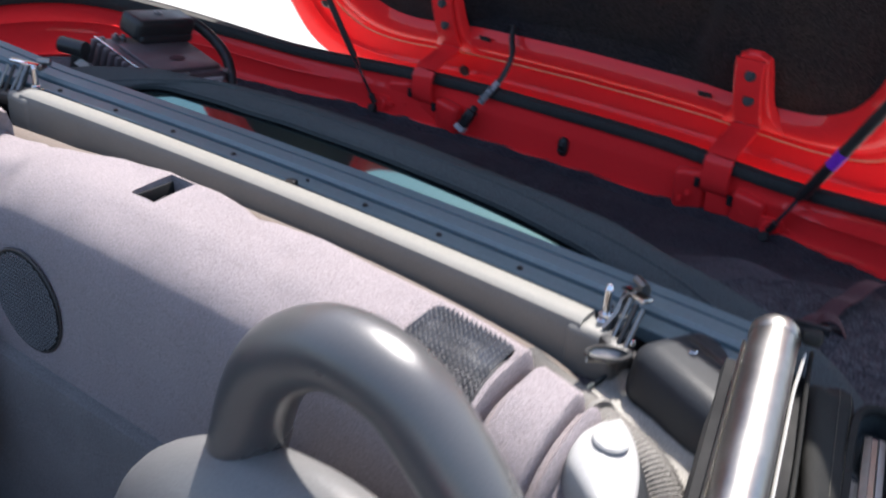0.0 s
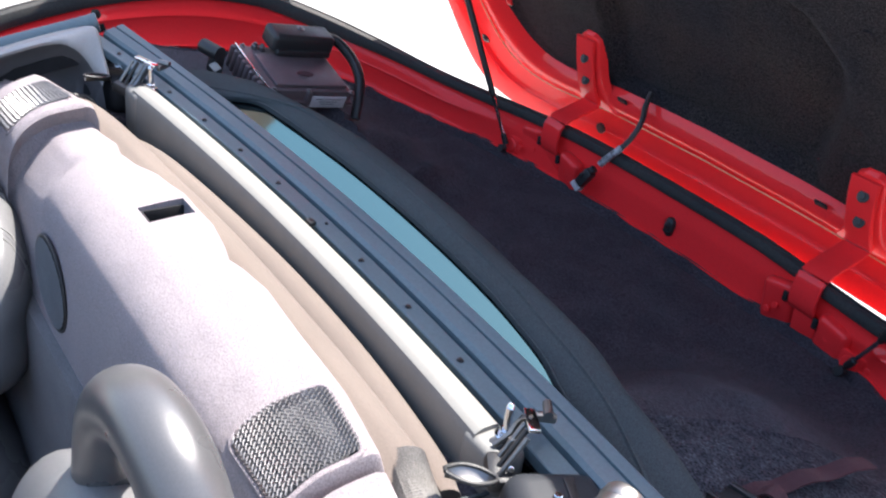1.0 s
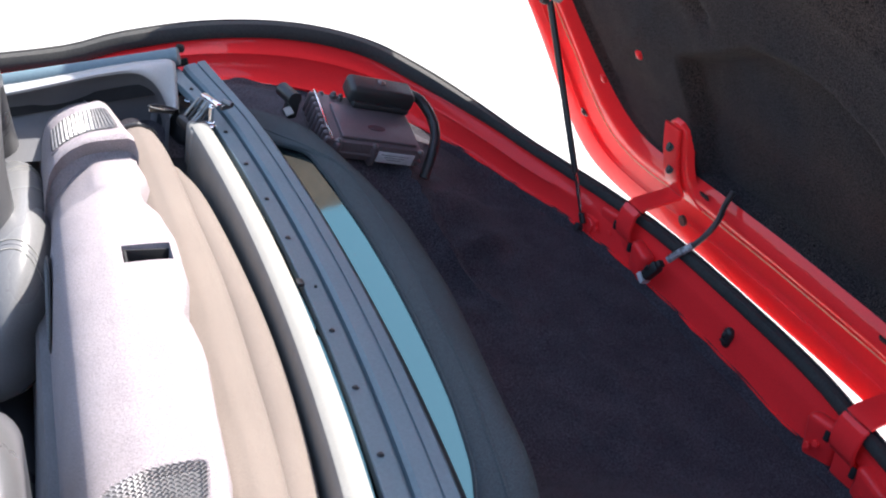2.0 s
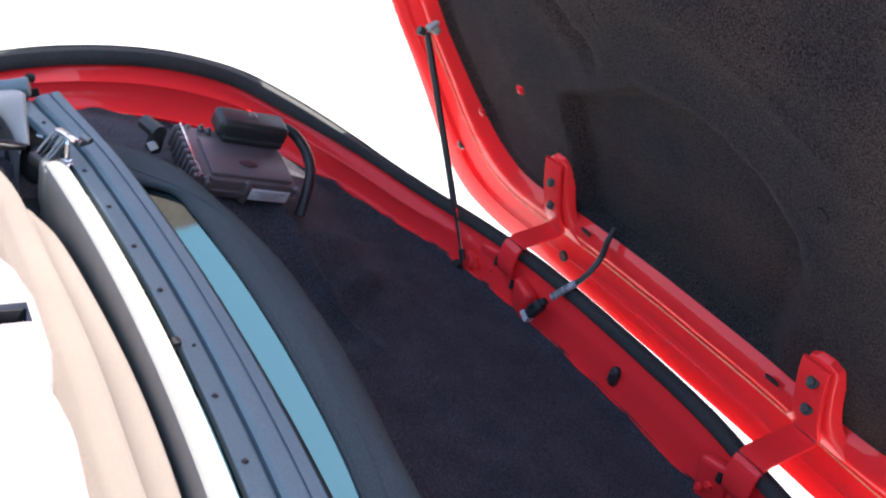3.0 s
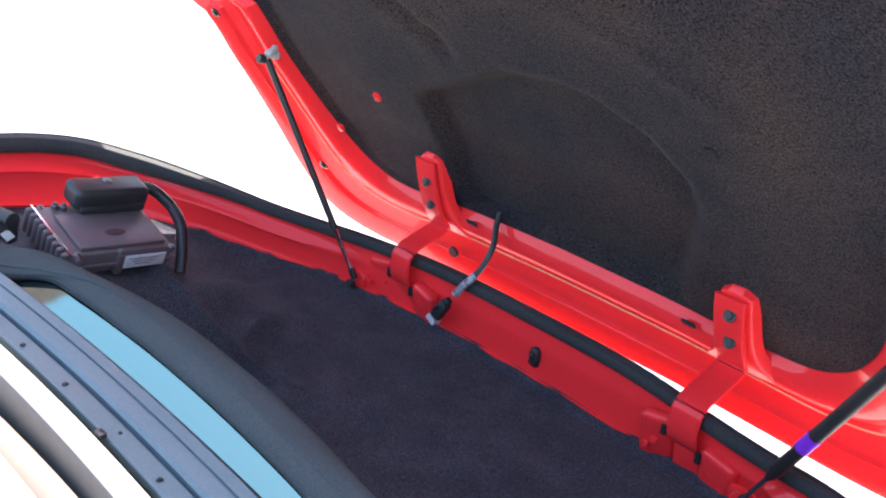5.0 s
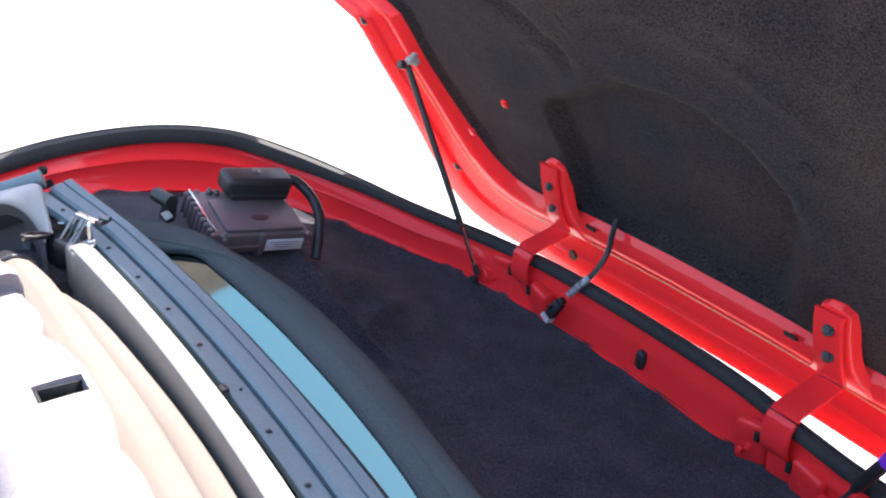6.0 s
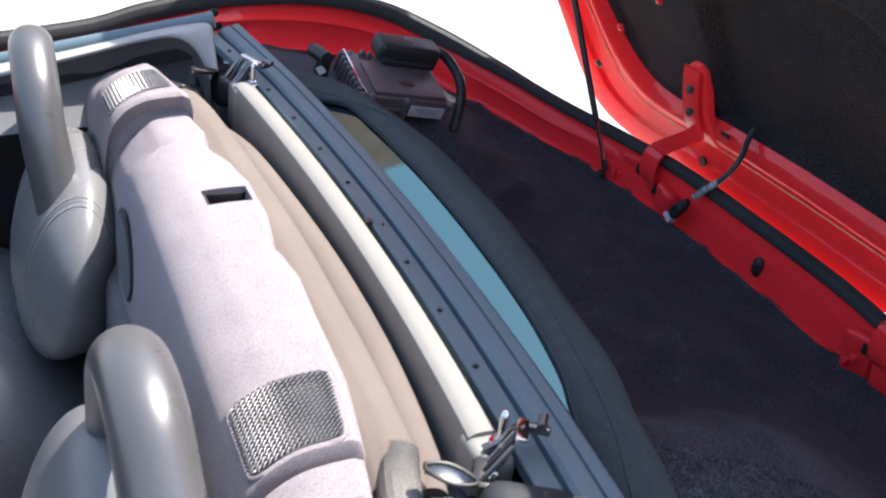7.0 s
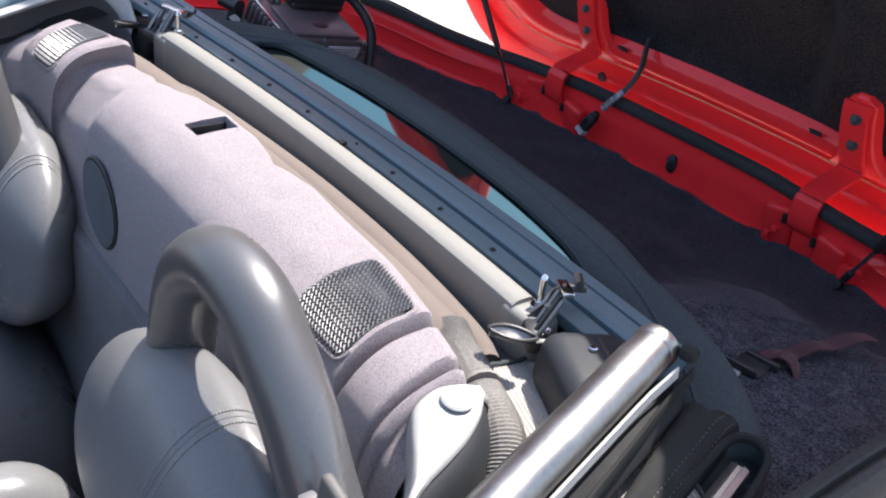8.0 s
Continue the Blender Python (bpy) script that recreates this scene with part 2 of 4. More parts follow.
house = thing("house", (-16, 4, 0), "pale neighbouring house with a tan tiled hip roof", "house")
part("wall", box((7.6, 17.6, 6.0), (-16, 4, 3.0), .02), RENDER, house)
rows = []
for k in range(27):
    f = k / 26
    for lift in (.05, .0):
        g = min(max(f - (.0 if lift else .004), 0), 1)
        x0, x1, y0, y1, z = -11.7 - 4.3 * g, -20.3 + 4.3 * g, -5.2 + 5.2 * g, 13.2 - 5.2 * g, 5.9 + 5.7 * g + lift
        rows.append([(x0, y0, z), (x0, y0 * .5 + y1 * .5, z), (x0, y1, z), (x1, y1, z), (x1, y0 * .5 + y1 * .5, z), (x1, y0, z)])
part("roof", grid(rows, close_v=True), TILE, house, "tan roof tiles in courses", sharp=20)

# ---------------------------------------------------------------- body round the rear compartment
MID = -0.075
RIM = [(0, .703, .847), (.2, .694, .849), (.34, .668, .850), (.425, .645, .851), (.525, .598, .862), (.625, .523, .892), (.725, .428, .926),
       (.79, .33, .955), (.812, .19, .973), (.814, .03, .968), (.812, -.12, .941), (.808, -.26, .904), (.80, -.6, .87), (.79, -1.3, .86)]
FOOT = [(0, .672, .747), (.2, .664, .749), (.34, .638, .755), (.425, .613, .761), (.51, .566, .772), (.59, .505, .794), (.665, .42, .82),
        (.72, .325, .845), (.75, .2, .867), (.758, .05, .875), (.758, -.11, .862), (.757, -.26, .84), (.755, -.6, .81), (.75, -1.3, .80)]


def both_sides(half, begin):
    """The far half from front to rear centre, then the near half, a little fuller at its corner, back to the front."""
    far = [(MID - dx, y, z) for dx, y, z in reversed(half)]
    near = [(MID + dx * (1 - .035 * smooth(.42, .10, y)), y + .030 * smooth(begin - .06, begin + .10, dx) * smooth(.76, .62, dx), z) for dx, y, z in half[1:]]
    return spline(far + near, 5)


rim, foot = both_sides(RIM, .43), both_sides(FOOT, .30)
body = thing("roadster_body", (MID, 0.0, 0.0), "glossy red roadster body round the open rear compartment", "car body")
rows = []
for a, b in zip(rim, foot):
    out = Vector((a.x - MID, a.y - 0.1, 0)).normalized()
    top = a - out * 0.016 + Vector((0, 0, -0.016))
    row = []
    side = smooth(.30, .55, abs(a.x - MID))
    for f, push in ((0, 0.0), (0.12, 0.004), (0.28, 0.001), (0.36, -0.007), (0.42, -0.009), (0.5, -0.003), (0.75, 0.0), (0.95, 0.0), (1.0, -0.006)):
        row.append(top.lerp(b, f) + out * push * (.15 + .85 * side))
    row.append(b + out * 0.02 + Vector((0, 0, -0.06)))
    rows.append(row)
part("inner_panel", grid(rows), RED, body, sharp=50)
rows = []
for a in rim:
    out = Vector((a.x - MID, a.y - 0.1, 0)).normalized()
    rows.append([a + out * d + Vector((0, 0, h)) for d, h in ((.012, -.100), (.020, -.112), (.050, -.15), (.085, -.22), (.10, -.35), (.10, -.48), (.06, -.62))])
part("outer_panel", grid(rows), RED, body)
# dark skirt added below the rim so less red bounces onto the lid
rows = []
for a in rim:
    out = Vector((a.x - MID, a.y - 0.1, 0)).normalized()
    rows.append([a + out * d + Vector((0, 0, h)) for d, h in ((-.016, -.018), (-.004, -.016), (.003, -.024), (.008, -.05), (.012, -.102), (.022, -.110))])
part("bounce_skirt", grid(rows), RUBBER, body, "black skirt added outside the rim to cut red bounce light")
SEAL = [(-.012, -.010), (-.0135, -.001), (-.011, .005), (-.008, .0095), (-.0042, .0106), (-.0030, .0098), (-.0018, .0050), (.0006, .0050), (.0016, .0098), (.0028, .0106), (.006, .0100), (.010, .008), (.013, .001), (.013, -.006), (.011, -.010)]
part("panel_hem", tube([b + Vector((0, 0, .004)) - Vector((b.x - MID, b.y - .1, 0)).normalized() * .003 for b in foot if b.y > .30], .0030, 8), RED, body)
part("weatherstrip", sweep([a + Vector((0, 0, -.012)) - Vector((a.x - MID, a.y - .1, 0)).normalized() * .012 for a in rim], SEAL, scale=[.9 + .5 * smooth(.55, .74, abs(a.x - MID)) for a in rim]), RUBBER, body,
     "dusty black rubber seal along the rim")


# ---------------------------------------------------------------- carpeted floor of the compartment
def floor_z(x, y):
    dx = abs(x - MID)
    rise = smooth(.20, .46, dx) * smooth(.58, .25, y)
    wave = 0.010 * noise.noise((x * 8, y * 8, 0)) + 0.005 * noise.noise((x * 21, y * 21, 3))
    fold = .020 * math.exp(-((y - .30 - .35 * (x + .45)) / .011) ** 2) * smooth(-.62, -.55, x) * smooth(-.18, -.30, x) + .016 * math.exp(-((x + .36 + .5 * (y - .38)) / .022) ** 2) * smooth(.50, .42, y) * smooth(.28, .36, y)
    # the loose carpet ends in a soft rolled edge before the control unit, with wrinkles across the dip
    q = x + .46 + .37 * (y - .35)
    span = smooth(.27, .36, y) * smooth(.60, .52, y)
    dip = (.007 * math.exp(-((q - .022) / .020) ** 2) - .017 * smooth(.012, -.030, q) * smooth(-.15, -.09, q)) * span
    dip += .007 * math.exp(-((y - .40 - .55 * (x + .54)) / .010) ** 2) * smooth(-.62, -.57, x) * smooth(-.42, -.48, x)
    return .742 + .135 * rise + .03 * smooth(.3, .1, y) + wave + fold + dip


rows = []
for b in foot[8:-8]:
    row = []
    for k in range(57):
        f = k / 56
        p = b.lerp(Vector((MID + (b.x - MID) * 0.15, 0.12, 0)), f)
        e = smooth(0, .25, f)
        if k == 0:
            out = Vector((b.x - MID, b.y - .1, 0)).normalized()
            p = b + out * .010
        w = smooth(-.765, -.82, b.x)
        trough = .034 * smooth(.0, .018, f) * smooth(.20, .09, f) * w
        e += (smooth(0, .018, f) - e) * w
        row.append((p.x, p.y, (b.z + .006 + .004 * noise.noise((b.x * 30, b.y * 30, 9)) if k < 2 else b.z - .004) * (1 - e) + (floor_z(p.x, p.y) - trough) * e))
    rows.append(row)
structure("trunk_floor_carpet", grid(rows), TRUNK, "dark charcoal carpet lining the open rear compartment", "carpet")

# ---------------------------------------------------------------- lid
LID_O, LID_U, LID_W = Vector((0, .76, .85)), Vector((0, -0.5534, 0.8329)), Vector((0, 0.8329, 0.5534))


def on_lid(x, u, w=0.0):
    return Vector((x, 0, 0)) + LID_O + LID_U * u + LID_W * w


# above u .44 the outline is unseen; its wings are made up to cast shade
LID_OUT = [(0, -.065), (.2, -.068), (.34, -.077), (.46, -.088), (.555, -.084), (.612, -.062), (.640, -.012), (.642, .08), (.630, .20), (.618, .31), (.617, .44), (.80, .60), (.85, .76), (.83, .90), (.74, 1.00), (.62, 1.07), (.48, 1.045), (.43, .95), (.39, .885), (.28, .848), (0, .838)]
LID_IN = [(0, .074), (.2, .068), (.29, .058), (.36, .052), (.41, .058), (.445, .078), (.47, .105), (.495, .155), (.512, .22), (.521, .31), (.52, .44), (.62, .57), (.72, .72), (.78, .86), (.70, .96), (.60, 1.03), (.52, .99), (.46, .90), (.38, .81), (.2, .77), (0, .765)]


# each side is widened separately higher up, to place its shadow
def lid_half(h, sign, per=5):
    return [Vector((MID + sign * (1 + (.29 * smooth(.34, .48, p.y) - .26 * smooth(.50, .62, p.y) + .66 * smooth(.84, .95, p.y) * smooth(.68, .52, p.x) if sign > 0 else .06 * smooth(.12, .50, p.y) * smooth(.9, .6, p.y) + .22 * smooth(.425, .47, p.y) * smooth(.66, .56, p.y))) * p.x, p.y, 0)) for p in spline([(a, b, 0) for a, b in h], per)]


def lid_loop(h):
    near, far = lid_half(h, 1), lid_half(h, -1)
    return near + far[-2:0:-1]


lo, li = lid_loop(LID_OUT), lid_loop(LID_IN)
lid = thing("trunk_lid", on_lid(MID, 0.0, 0.0), "open red trunk lid with a black felt lining", "trunk lid")
FLANGE = [(-.03, .040), (-.025, .008), (-.016, -.001), (0, -.004), (.03, -.005), (.28, -.004), (.30, -.002), (.32, .003), (.34, .004), (.53, .006), (.545, .011), (.57, .011), (.58, .003), (.60, .001), (.65, .002),
          (.68, -.002), (.71, -.007), (.75, -.011), (.80, -.0138), (.85, -.014), (.90, -.011), (.94, -.006), (.97, -.001), (1.0, .004), (1.003, .060)]


def flange_at(a, b, f, off):
    """A point across the flange from the lip a to the edge b of the lining."""
    k = 1 - .35 * smooth(.05, .25, a.y)
    return on_lid(*(a.lerp(b, f).xy), -.012 + .042 * f + off * k)


part("lid_flange", grid([[flange_at(a, b, f, w) for f, w in FLANGE] for a, b in zip(lo, li)], close_u=True), RED, lid, sharp=32)
near_edge, far_edge = lid_half(LID_OUT, 1)[:46], lid_half(LID_OUT, -1)[:46]
near_in, far_in = lid_half(LID_IN, 1)[:46], lid_half(LID_IN, -1)[:46]
line = list(zip(far_edge[:0:-1] + near_edge, far_in[:0:-1] + near_in))
part("seam_sealer", tube([flange_at(a, b, .582, .0020) for a, b in line], .0017, 8), SEALER, lid, "pale sealer bead along the seam")
part("hem_bead", tube([flange_at(a, b, .30, -.0030) for a, b in line], .0015, 8), RED, lid)
rows = []
for a, b in zip(lo, li):
    rows.append([flange_at(a, b, f, w) for f, w in ((-.03, .040), (.1, .05), (.5, .06), (1.0, .07), (2.0, .08), (3.2, .09))] + [on_lid(MID, .38, .16)])
skin_sheet = grid(rows, close_u=True)
bmesh.ops.remove_doubles(skin_sheet, verts=skin_sheet.verts[:], dist=1e-6)
part("outer_skin", skin_sheet, RED, lid)


def lining_w(x, u):
    dx = x - MID
    right = table(u, [(.09, .205), (.24, .258), (.33, .268)])
    above = table(dx, [(-.21, .30), (-.1, .352), (.0, .402), (.1, .412), (.16, .40), (.22, .365), (.262, .31), (.272, .24)])
    pocket = smooth(-.225, -.198, dx) * smooth(above + .019, above - .019, u) * smooth(right + .019, right - .019, dx)
    crease = math.exp(-((u - .43 + .6 * (dx + .105)) / .018) ** 2) * smooth(-.075, -.115, dx) * smooth(-.36, -.28, dx)
    upper = smooth(.30, .27, abs(dx - .10)) * smooth(.56, .59, u) * smooth(.74, .71, u)
    ridge = .004 * math.exp(-((u + .9 * abs(dx - .1) ** 1.6 - .545) / .008) ** 2)
    return .034 + .026 * pocket + .014 * crease + .012 * upper - ridge + .012 * smooth(.0, .12, min(u - .075, .8 - u)) + .005 * noise.noise((x * 5, u * 5, 1)) + .002 * noise.noise((x * 17, u * 17, 5))


rows = []
cu = Vector((MID, .44, 0))
for b in li:
    row = []
    for k in range(46):
        p = b.lerp(cu, k / 45 * .995)
        row.append(on_lid(p.x, p.y, lining_w(p.x, p.y) if k else .032))
    row.append(on_lid(cu.x, cu.y, lining_w(cu.x, cu.y)))
    rows.append(row)
sheet = grid(rows, close_u=True)
bmesh.ops.remove_doubles(sheet, verts=sheet.verts[:], dist=1e-6)
part("lining", sheet, FELT, lid, "black felt lining with a pressed pocket", sharp=80)

# ---------------------------------------------------------------- folded soft top: bow, glass, canvas, beam, roll


def bend(x):
    """How the rear bow sweeps forward and rises to its ends."""
    end = smooth(-.42, -.585, x)
    return 0.006 - 0.14 * x * x - .028 * end, 0.949 + 0.05 * x * x + .024 * end


def along(x0, x1, n, section, skew=0.0):
    """A closed section (y, z from the bow's line) drawn across the car; skew slants the far end."""
    rows = []
    for k in range(n + 1):
        x = x0 + (x1 - x0) * k / n
        y, z = bend(x)
        rows.append([(x + skew * (.05 - a) * smooth(-.50, -.58, x), y + a, z + b) for a, b in section])
    return grid(rows, close_v=True, cap=True)


top = thing("folded_soft_top", (0, 0, .9), "folded black soft top with its rear bow and window", "soft top")
bow = part("rear_bow", along(-.588, .535, 60, [(-.0150, -.012), (-.0150, -.001), (-.0140, .0), (.0058, .0), (.0066, -.0060), (.0108, -.0060), (.0116, .001), (.016, .0045), (.026, .0060), (.0310, .0064), (.0316, .0042), (.0338, .0042), (.0344, .0068),
                                               (.040, .0074), (.046, .0078), (.0485, .0058), (.0485, -.004), (.044, -.012)], .5), BOW, top, "dark anodised metal bar with rivets", sharp=25)
for k in range(-5, 6):
    x = k * 0.1 - .015 * (k == -5)
    if k in (0, 5):
        continue
    y, z = bend(x)
    part("rivet", merge(disc(.0036, .0016, (x, y - .006, z), n=12), disc(.0022, .0012, (x, y - .006, z + .0014), n=10, bevel=0)), BLACK, bow)
part("retaining_clip", merge(box((.012, .008, .005), (.004, -.012, .951), .001), box((.003, .003, .003), (.012, .004, .9500), .0005)), BLACK, bow, "small black clip")
GLASS_EDGE = [(-.40, .044), (-.375, .060), (-.335, .079), (-.26, .087), (-.12, .093), (0, .093), (.12, .089), (.23, .081), (.32, .068), (.375, .053), (.40, .042)]
rows = []
for k in range(31):
    x = -.42 + .84 * k / 30
    y, z = bend(x)
    rows.append([(x, y - .01, .914), (x, .03, .929), (x, .06, .941), (x, .06 + .035 * smooth(.43, .28, abs(x)), .941 + .014 * smooth(.43, .28, abs(x))), (x, .06 + .045 * smooth(.43, .28, abs(x)), .941 + .018 * smooth(.43, .28, abs(x)))])
part("rear_window", grid(rows), GLASS, top, "tinted glass that mirrors the sky")
rows = []
for k in range(45):
    x = -.42 + .86 * k / 44
    y, z = bend(x)
    rows.append([(x, y + .044, z - .010), (x, y + .049, z - .0035), (x, y + .057, z - .0050), (x, y + .060, z - .008), (x, y + .060, z - .03)])
part("window_seal", grid(rows), BLACK, top, "black rubber strip between bow and glass")
CANVAS_EDGE = [(-.56, .03), (-.48, .082), (-.38, .115), (-.27, .136), (-.12, .155), (0, .157), (.12, .149), (.25, .131), (.34, .120), (.42, .098), (.50, .082), (.58, .055), (.635, .010), (.665, -.06), (.678, -.16)]
outer = spline([(x, y, .955) for x, y in CANVAS_EDGE], 5)
inner = spline([(-.56, -.010, .95), (-.47, -.006, .95), (-.418, .016, .95), (-.400, .040, .95)] + [(x, y, .945) for x, y in GLASS_EDGE[2:-1]] + [(.47, .028, .95), (.55, .0, .95), (.60, -.04, .95), (.625, -.16, .95)], 5)
rows = []
for a, b in zip(inner, outer):
    row = []
    for f, h in ((-.03, -.003), (0, .0), (.05, .003), (.2, .006), (.4, .008), (.6, .008), (.8, .004), (.93, -.004), (1.0, -.016), (1.03, -.045), (1.0, -.09), (.9, -.2)):
        p = a.lerp(b, f)
        row.append((p.x, p.y, .9475 + .4 * (min(p.y, .105) - .06) + h + .0015 * noise.noise((p.x * 14, p.y * 30, 0))))
    rows.append(row)
sheet = part("canvas", grid(rows), CANVAS, top, "black canvas folded round the window", sharp=70)
part("canvas_piping", tube([Vector(row[1]) + Vector((0, 0, .0012)) for row in rows], .0016, 6), CANVAS, sheet)
part("canvas_crease", tube([Vector(row[4]) - Vector((0, 0, .0012)) for row in rows], .0026, 6), CANVAS, sheet)
beam = part("front_beam", along(-.42, .395, 40, [(-.0525, -.085), (-.0525, -.055), (-.0522, -.030), (-.0515, -.010), (-.0505, -.004), (-.0488, .0005), (-.0450, .003), (-.0400, .0042), (-.0290, .0044), (-.0250, .003), (-.0240, -.002), (-.0240, -.085)]), CREAM, top,
            "pale grey moulded crossbar")
for sx in (-1, 1):
    x = -.425 if sx < 0 else .405
    y, z = bend(x)
    part("boss", box((.050, .036, .07), (x, y - .034, z - .036), .009, segments=4), CREAM, beam)
    part("locating_pin", merge(disc(.0095, .003, (x, -.040, z - .003)), disc(.0065, .005, (x, -.040, z), n=6), disc(.0036, .024, (x, -.040, z + .004)), disc(.0036, .004, (x, -.040, z + .028), r2=.002)), CHROME, beam, "bright steel locating pin")
ROLL = [(-.50, -.142, .922, .5), (-.42, -.136, .923, .85), (-.3, -.131, .924, 1.0), (0, -.122, .924, 1.08), (.2, -.124, .924, 1.05), (.36, -.130, .922, 1.0), (.41, -.132, .918, .85)]
path = spline([r[:3] for r in ROLL], 12)
sc = [q.x for q in spline([(r[3], 0, 0) for r in ROLL], 12)]
rows = []
for k, p in enumerate(path):
    side = (path[min(k + 1, len(path) - 1)] - path[max(k - 1, 0)]).cross(Vector((0, 0, 1))).normalized()
    row = []
    for j in range(40):
        a = 2 * math.pi * j / 40
        crease = 1 - .05 * math.exp(-((a - 1.25 - .25 * noise.noise((p.x * 5, 0, 4))) / .10) ** 2) - .035 * math.exp(-((a - 1.95 - .3 * noise.noise((p.x * 4, 7, 4))) / .12) ** 2)
        fold = (crease + .03 * noise.noise((p.x * 9, a * 1.3, 2))) * sc[k] * .033
        row.append(p + side * fold * math.cos(a) + Vector((0, 0, fold * .86 * math.sin(a))))
    rows.append(row)
part("headliner_roll", grid(rows, close_v=True, cap=True), BEIGE, top, "soft beige lining rolled behind the shelf", sharp=80)
ROLL2 = [(-.37, -.100, .905, .6), (-.25, -.088, .911, .95), (0, -.075, .913, 1.0), (.2, -.078, .913, 1.0), (.36, -.092, .911, .95), (.41, -.101, .908, .8)]
path = spline([r[:3] for r in ROLL2], 6)
sc = [q.x for q in spline([(r[3], 0, 0) for r in ROLL2], 6)]
part("headliner_fold", sweep(path, circle(.022, 18), scale=sc), BEIGE, top)
# dark sheet under the rolls, in place of the well's deep shade
part("well_shade", grid([[(x, y, z) for y, z in ((-.17, .80), (-.16, .88), (-.10, .885), (-.025, .885), (-.015, .80))] for x in (-.6, -.3, 0, .3, .6)]), VOID, top)

# ---------------------------------------------------------------- carpeted shelf behind the seats
SHELF_TOP = [(-.58, .932), (-.52, .948), (-.45, .966), (-.437, .988), (-.36, .994), (-.306, .999), (-.297, .9985), (-.2915, .994), (-.2905, .971), (-.285, .967), (-.270, .968), (-.225, .972), (-.205, .976), (-.182, .985), (-.155, .991), (-.12, .995), (0, .997),
             (.2, .996), (.30, .993), (.4085, .991), (.4100, .987), (.4108, .970), (.4185, .970), (.420, .983), (.423, .985), (.460, .983), (.4620, .979), (.4628, .967), (.4690, .967), (.4702, .976), (.473, .979), (.4775, .976), (.4795, .960), (.4825, .958), (.485, .957), (.53, .955)]
SHELF_BACK = [(-.58, -.194), (-.50, -.190), (-.44, -.182), (-.378, -.172), (-.308, -.163), (-.285, -.155), (-.232, -.150), (-.215, -.155), (-.18, -.166), (-.125, -.165), (-.09, -.152), (-.03, -.143), (.043, -.143), (.09, -.150),
              (.108, -.156), (.135, -.150), (.171, -.146), (.25, -.150), (.334, -.153), (.406, -.165), (.53, -.19)]


def shelf_at(x, s):
    """The shelf's cross-section: s runs from the back's foot over the top to the front's foot."""
    zt, yb = table(x, SHELF_TOP), table(x, SHELF_BACK)
    prof = [(0, yb + .006, zt - .12), (.1, yb + .003, zt - .02), (.16, yb - .002, zt - .004), (.2, yb - .010, zt), (.4, -.205, zt - .003), (.5, -.226, zt - .010), (.6, -.246, zt - .024),
            (.7, -.260, zt - .045), (.8, -.267, zt - .08), (.9, -.270, zt - .14), (1.0, -.272, .775)]
    # between the far speaker and the middle the front falls away as a flatter ramp
    dip = smooth(-.292, -.284, x) * smooth(-.150, -.195, x)
    prof = [(a, y + .006 * dip * smooth(.3, .6, a) * smooth(1.0, .85, a), z - dip * .016 * smooth(.35, .65, a) * smooth(.9, .75, a)) for a, y, z in prof]
    for (s0, y0, z0), (s1, y1, z1) in zip(prof, prof[1:]):
        if s <= s1:
            f = (s - s0) / (s1 - s0)
            i = next(k for k, q in enumerate(prof) if q[0] == s1)
            if s1 > .35:
                a, d = prof[i - 2], prof[min(i + 1, len(prof) - 1)]
                y, z = (0.5 * (2 * p + (q - o) * f + (2 * o - 5 * p + 4 * q - r) * f * f + (3 * p - o - 3 * q + r) * f ** 3) for o, p, q, r in ((a[1], y0, y1, d[1]), (a[2], z0, z1, d[2])))
                return Vector((x, y, z))
            return Vector((x, y0 + (y1 - y0) * f, z0 + (z1 - z0) * f))
    return Vector((x, prof[-1][1], prof[-1][2]))


shelf = thing("parcel_shelf", (0, -.2, .77), "lilac-grey carpeted shelf behind the seats with speaker grilles", "parcel shelf")
xs = sorted(set([-.58 + 1.088 * k / 150 for k in range(151)] + [-.398, -.397, -.315, -.314, .322, .323, .403, .404, -.297, -.294, -.2915, -.2905, -.285, -.277, -.0172, -.0165, .0165, .0172, .4085, .4100, .4108, .4185, .420, .423, .460, .4620, .4628, .4690, .4702, .473, .4775, .4795, .4825, .485]))
ss = [.229, .231, .239, .241, .624, .626, .664, .666, 0, .06, .1, .13, .16, .18, .2, .205, .21, .25, .3, .35, .38, .385] + [.4 + .6 * k / 36 for k in range(37)]
ss.sort()
rows = []
for x in xs:
    row = []
    for s in ss:
        p = shelf_at(x, s)
        if abs(x) < .0167 and .2 < s < .385:
            p.z -= .06
        near, far = .3225 < x < .4035 and .24 < s < .625, -.3975 < x < -.3145 and .23 < s < .665
        if near or far:
            p += Vector((0, .35, -.94)) * .011
        if -.2909 < x < -.2845:
            p.x -= .015 * smooth(.05, .25, s)
        p.z += .0016 * noise.noise((x * 25, p.y * 25, 2))
        row.append(p)
    rows.append(row)
part("carpet", grid(rows), SHELF, shelf, sharp=60)


def shelf_frame(x, s):
    """The point and outward normal of the shelf."""
    p = shelf_at(x, s)
    a, b = shelf_at(x, s - .02), shelf_at(x, s + .02)
    n = Vector((1, 0, 0)).cross(b - a).normalized()
    if n.z - n.y < 0:
        n = -n
    return p, n


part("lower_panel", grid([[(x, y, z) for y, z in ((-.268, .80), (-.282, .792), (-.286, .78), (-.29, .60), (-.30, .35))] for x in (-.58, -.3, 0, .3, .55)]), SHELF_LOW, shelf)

# ---------------------------------------------------------------- seats with roll hoops


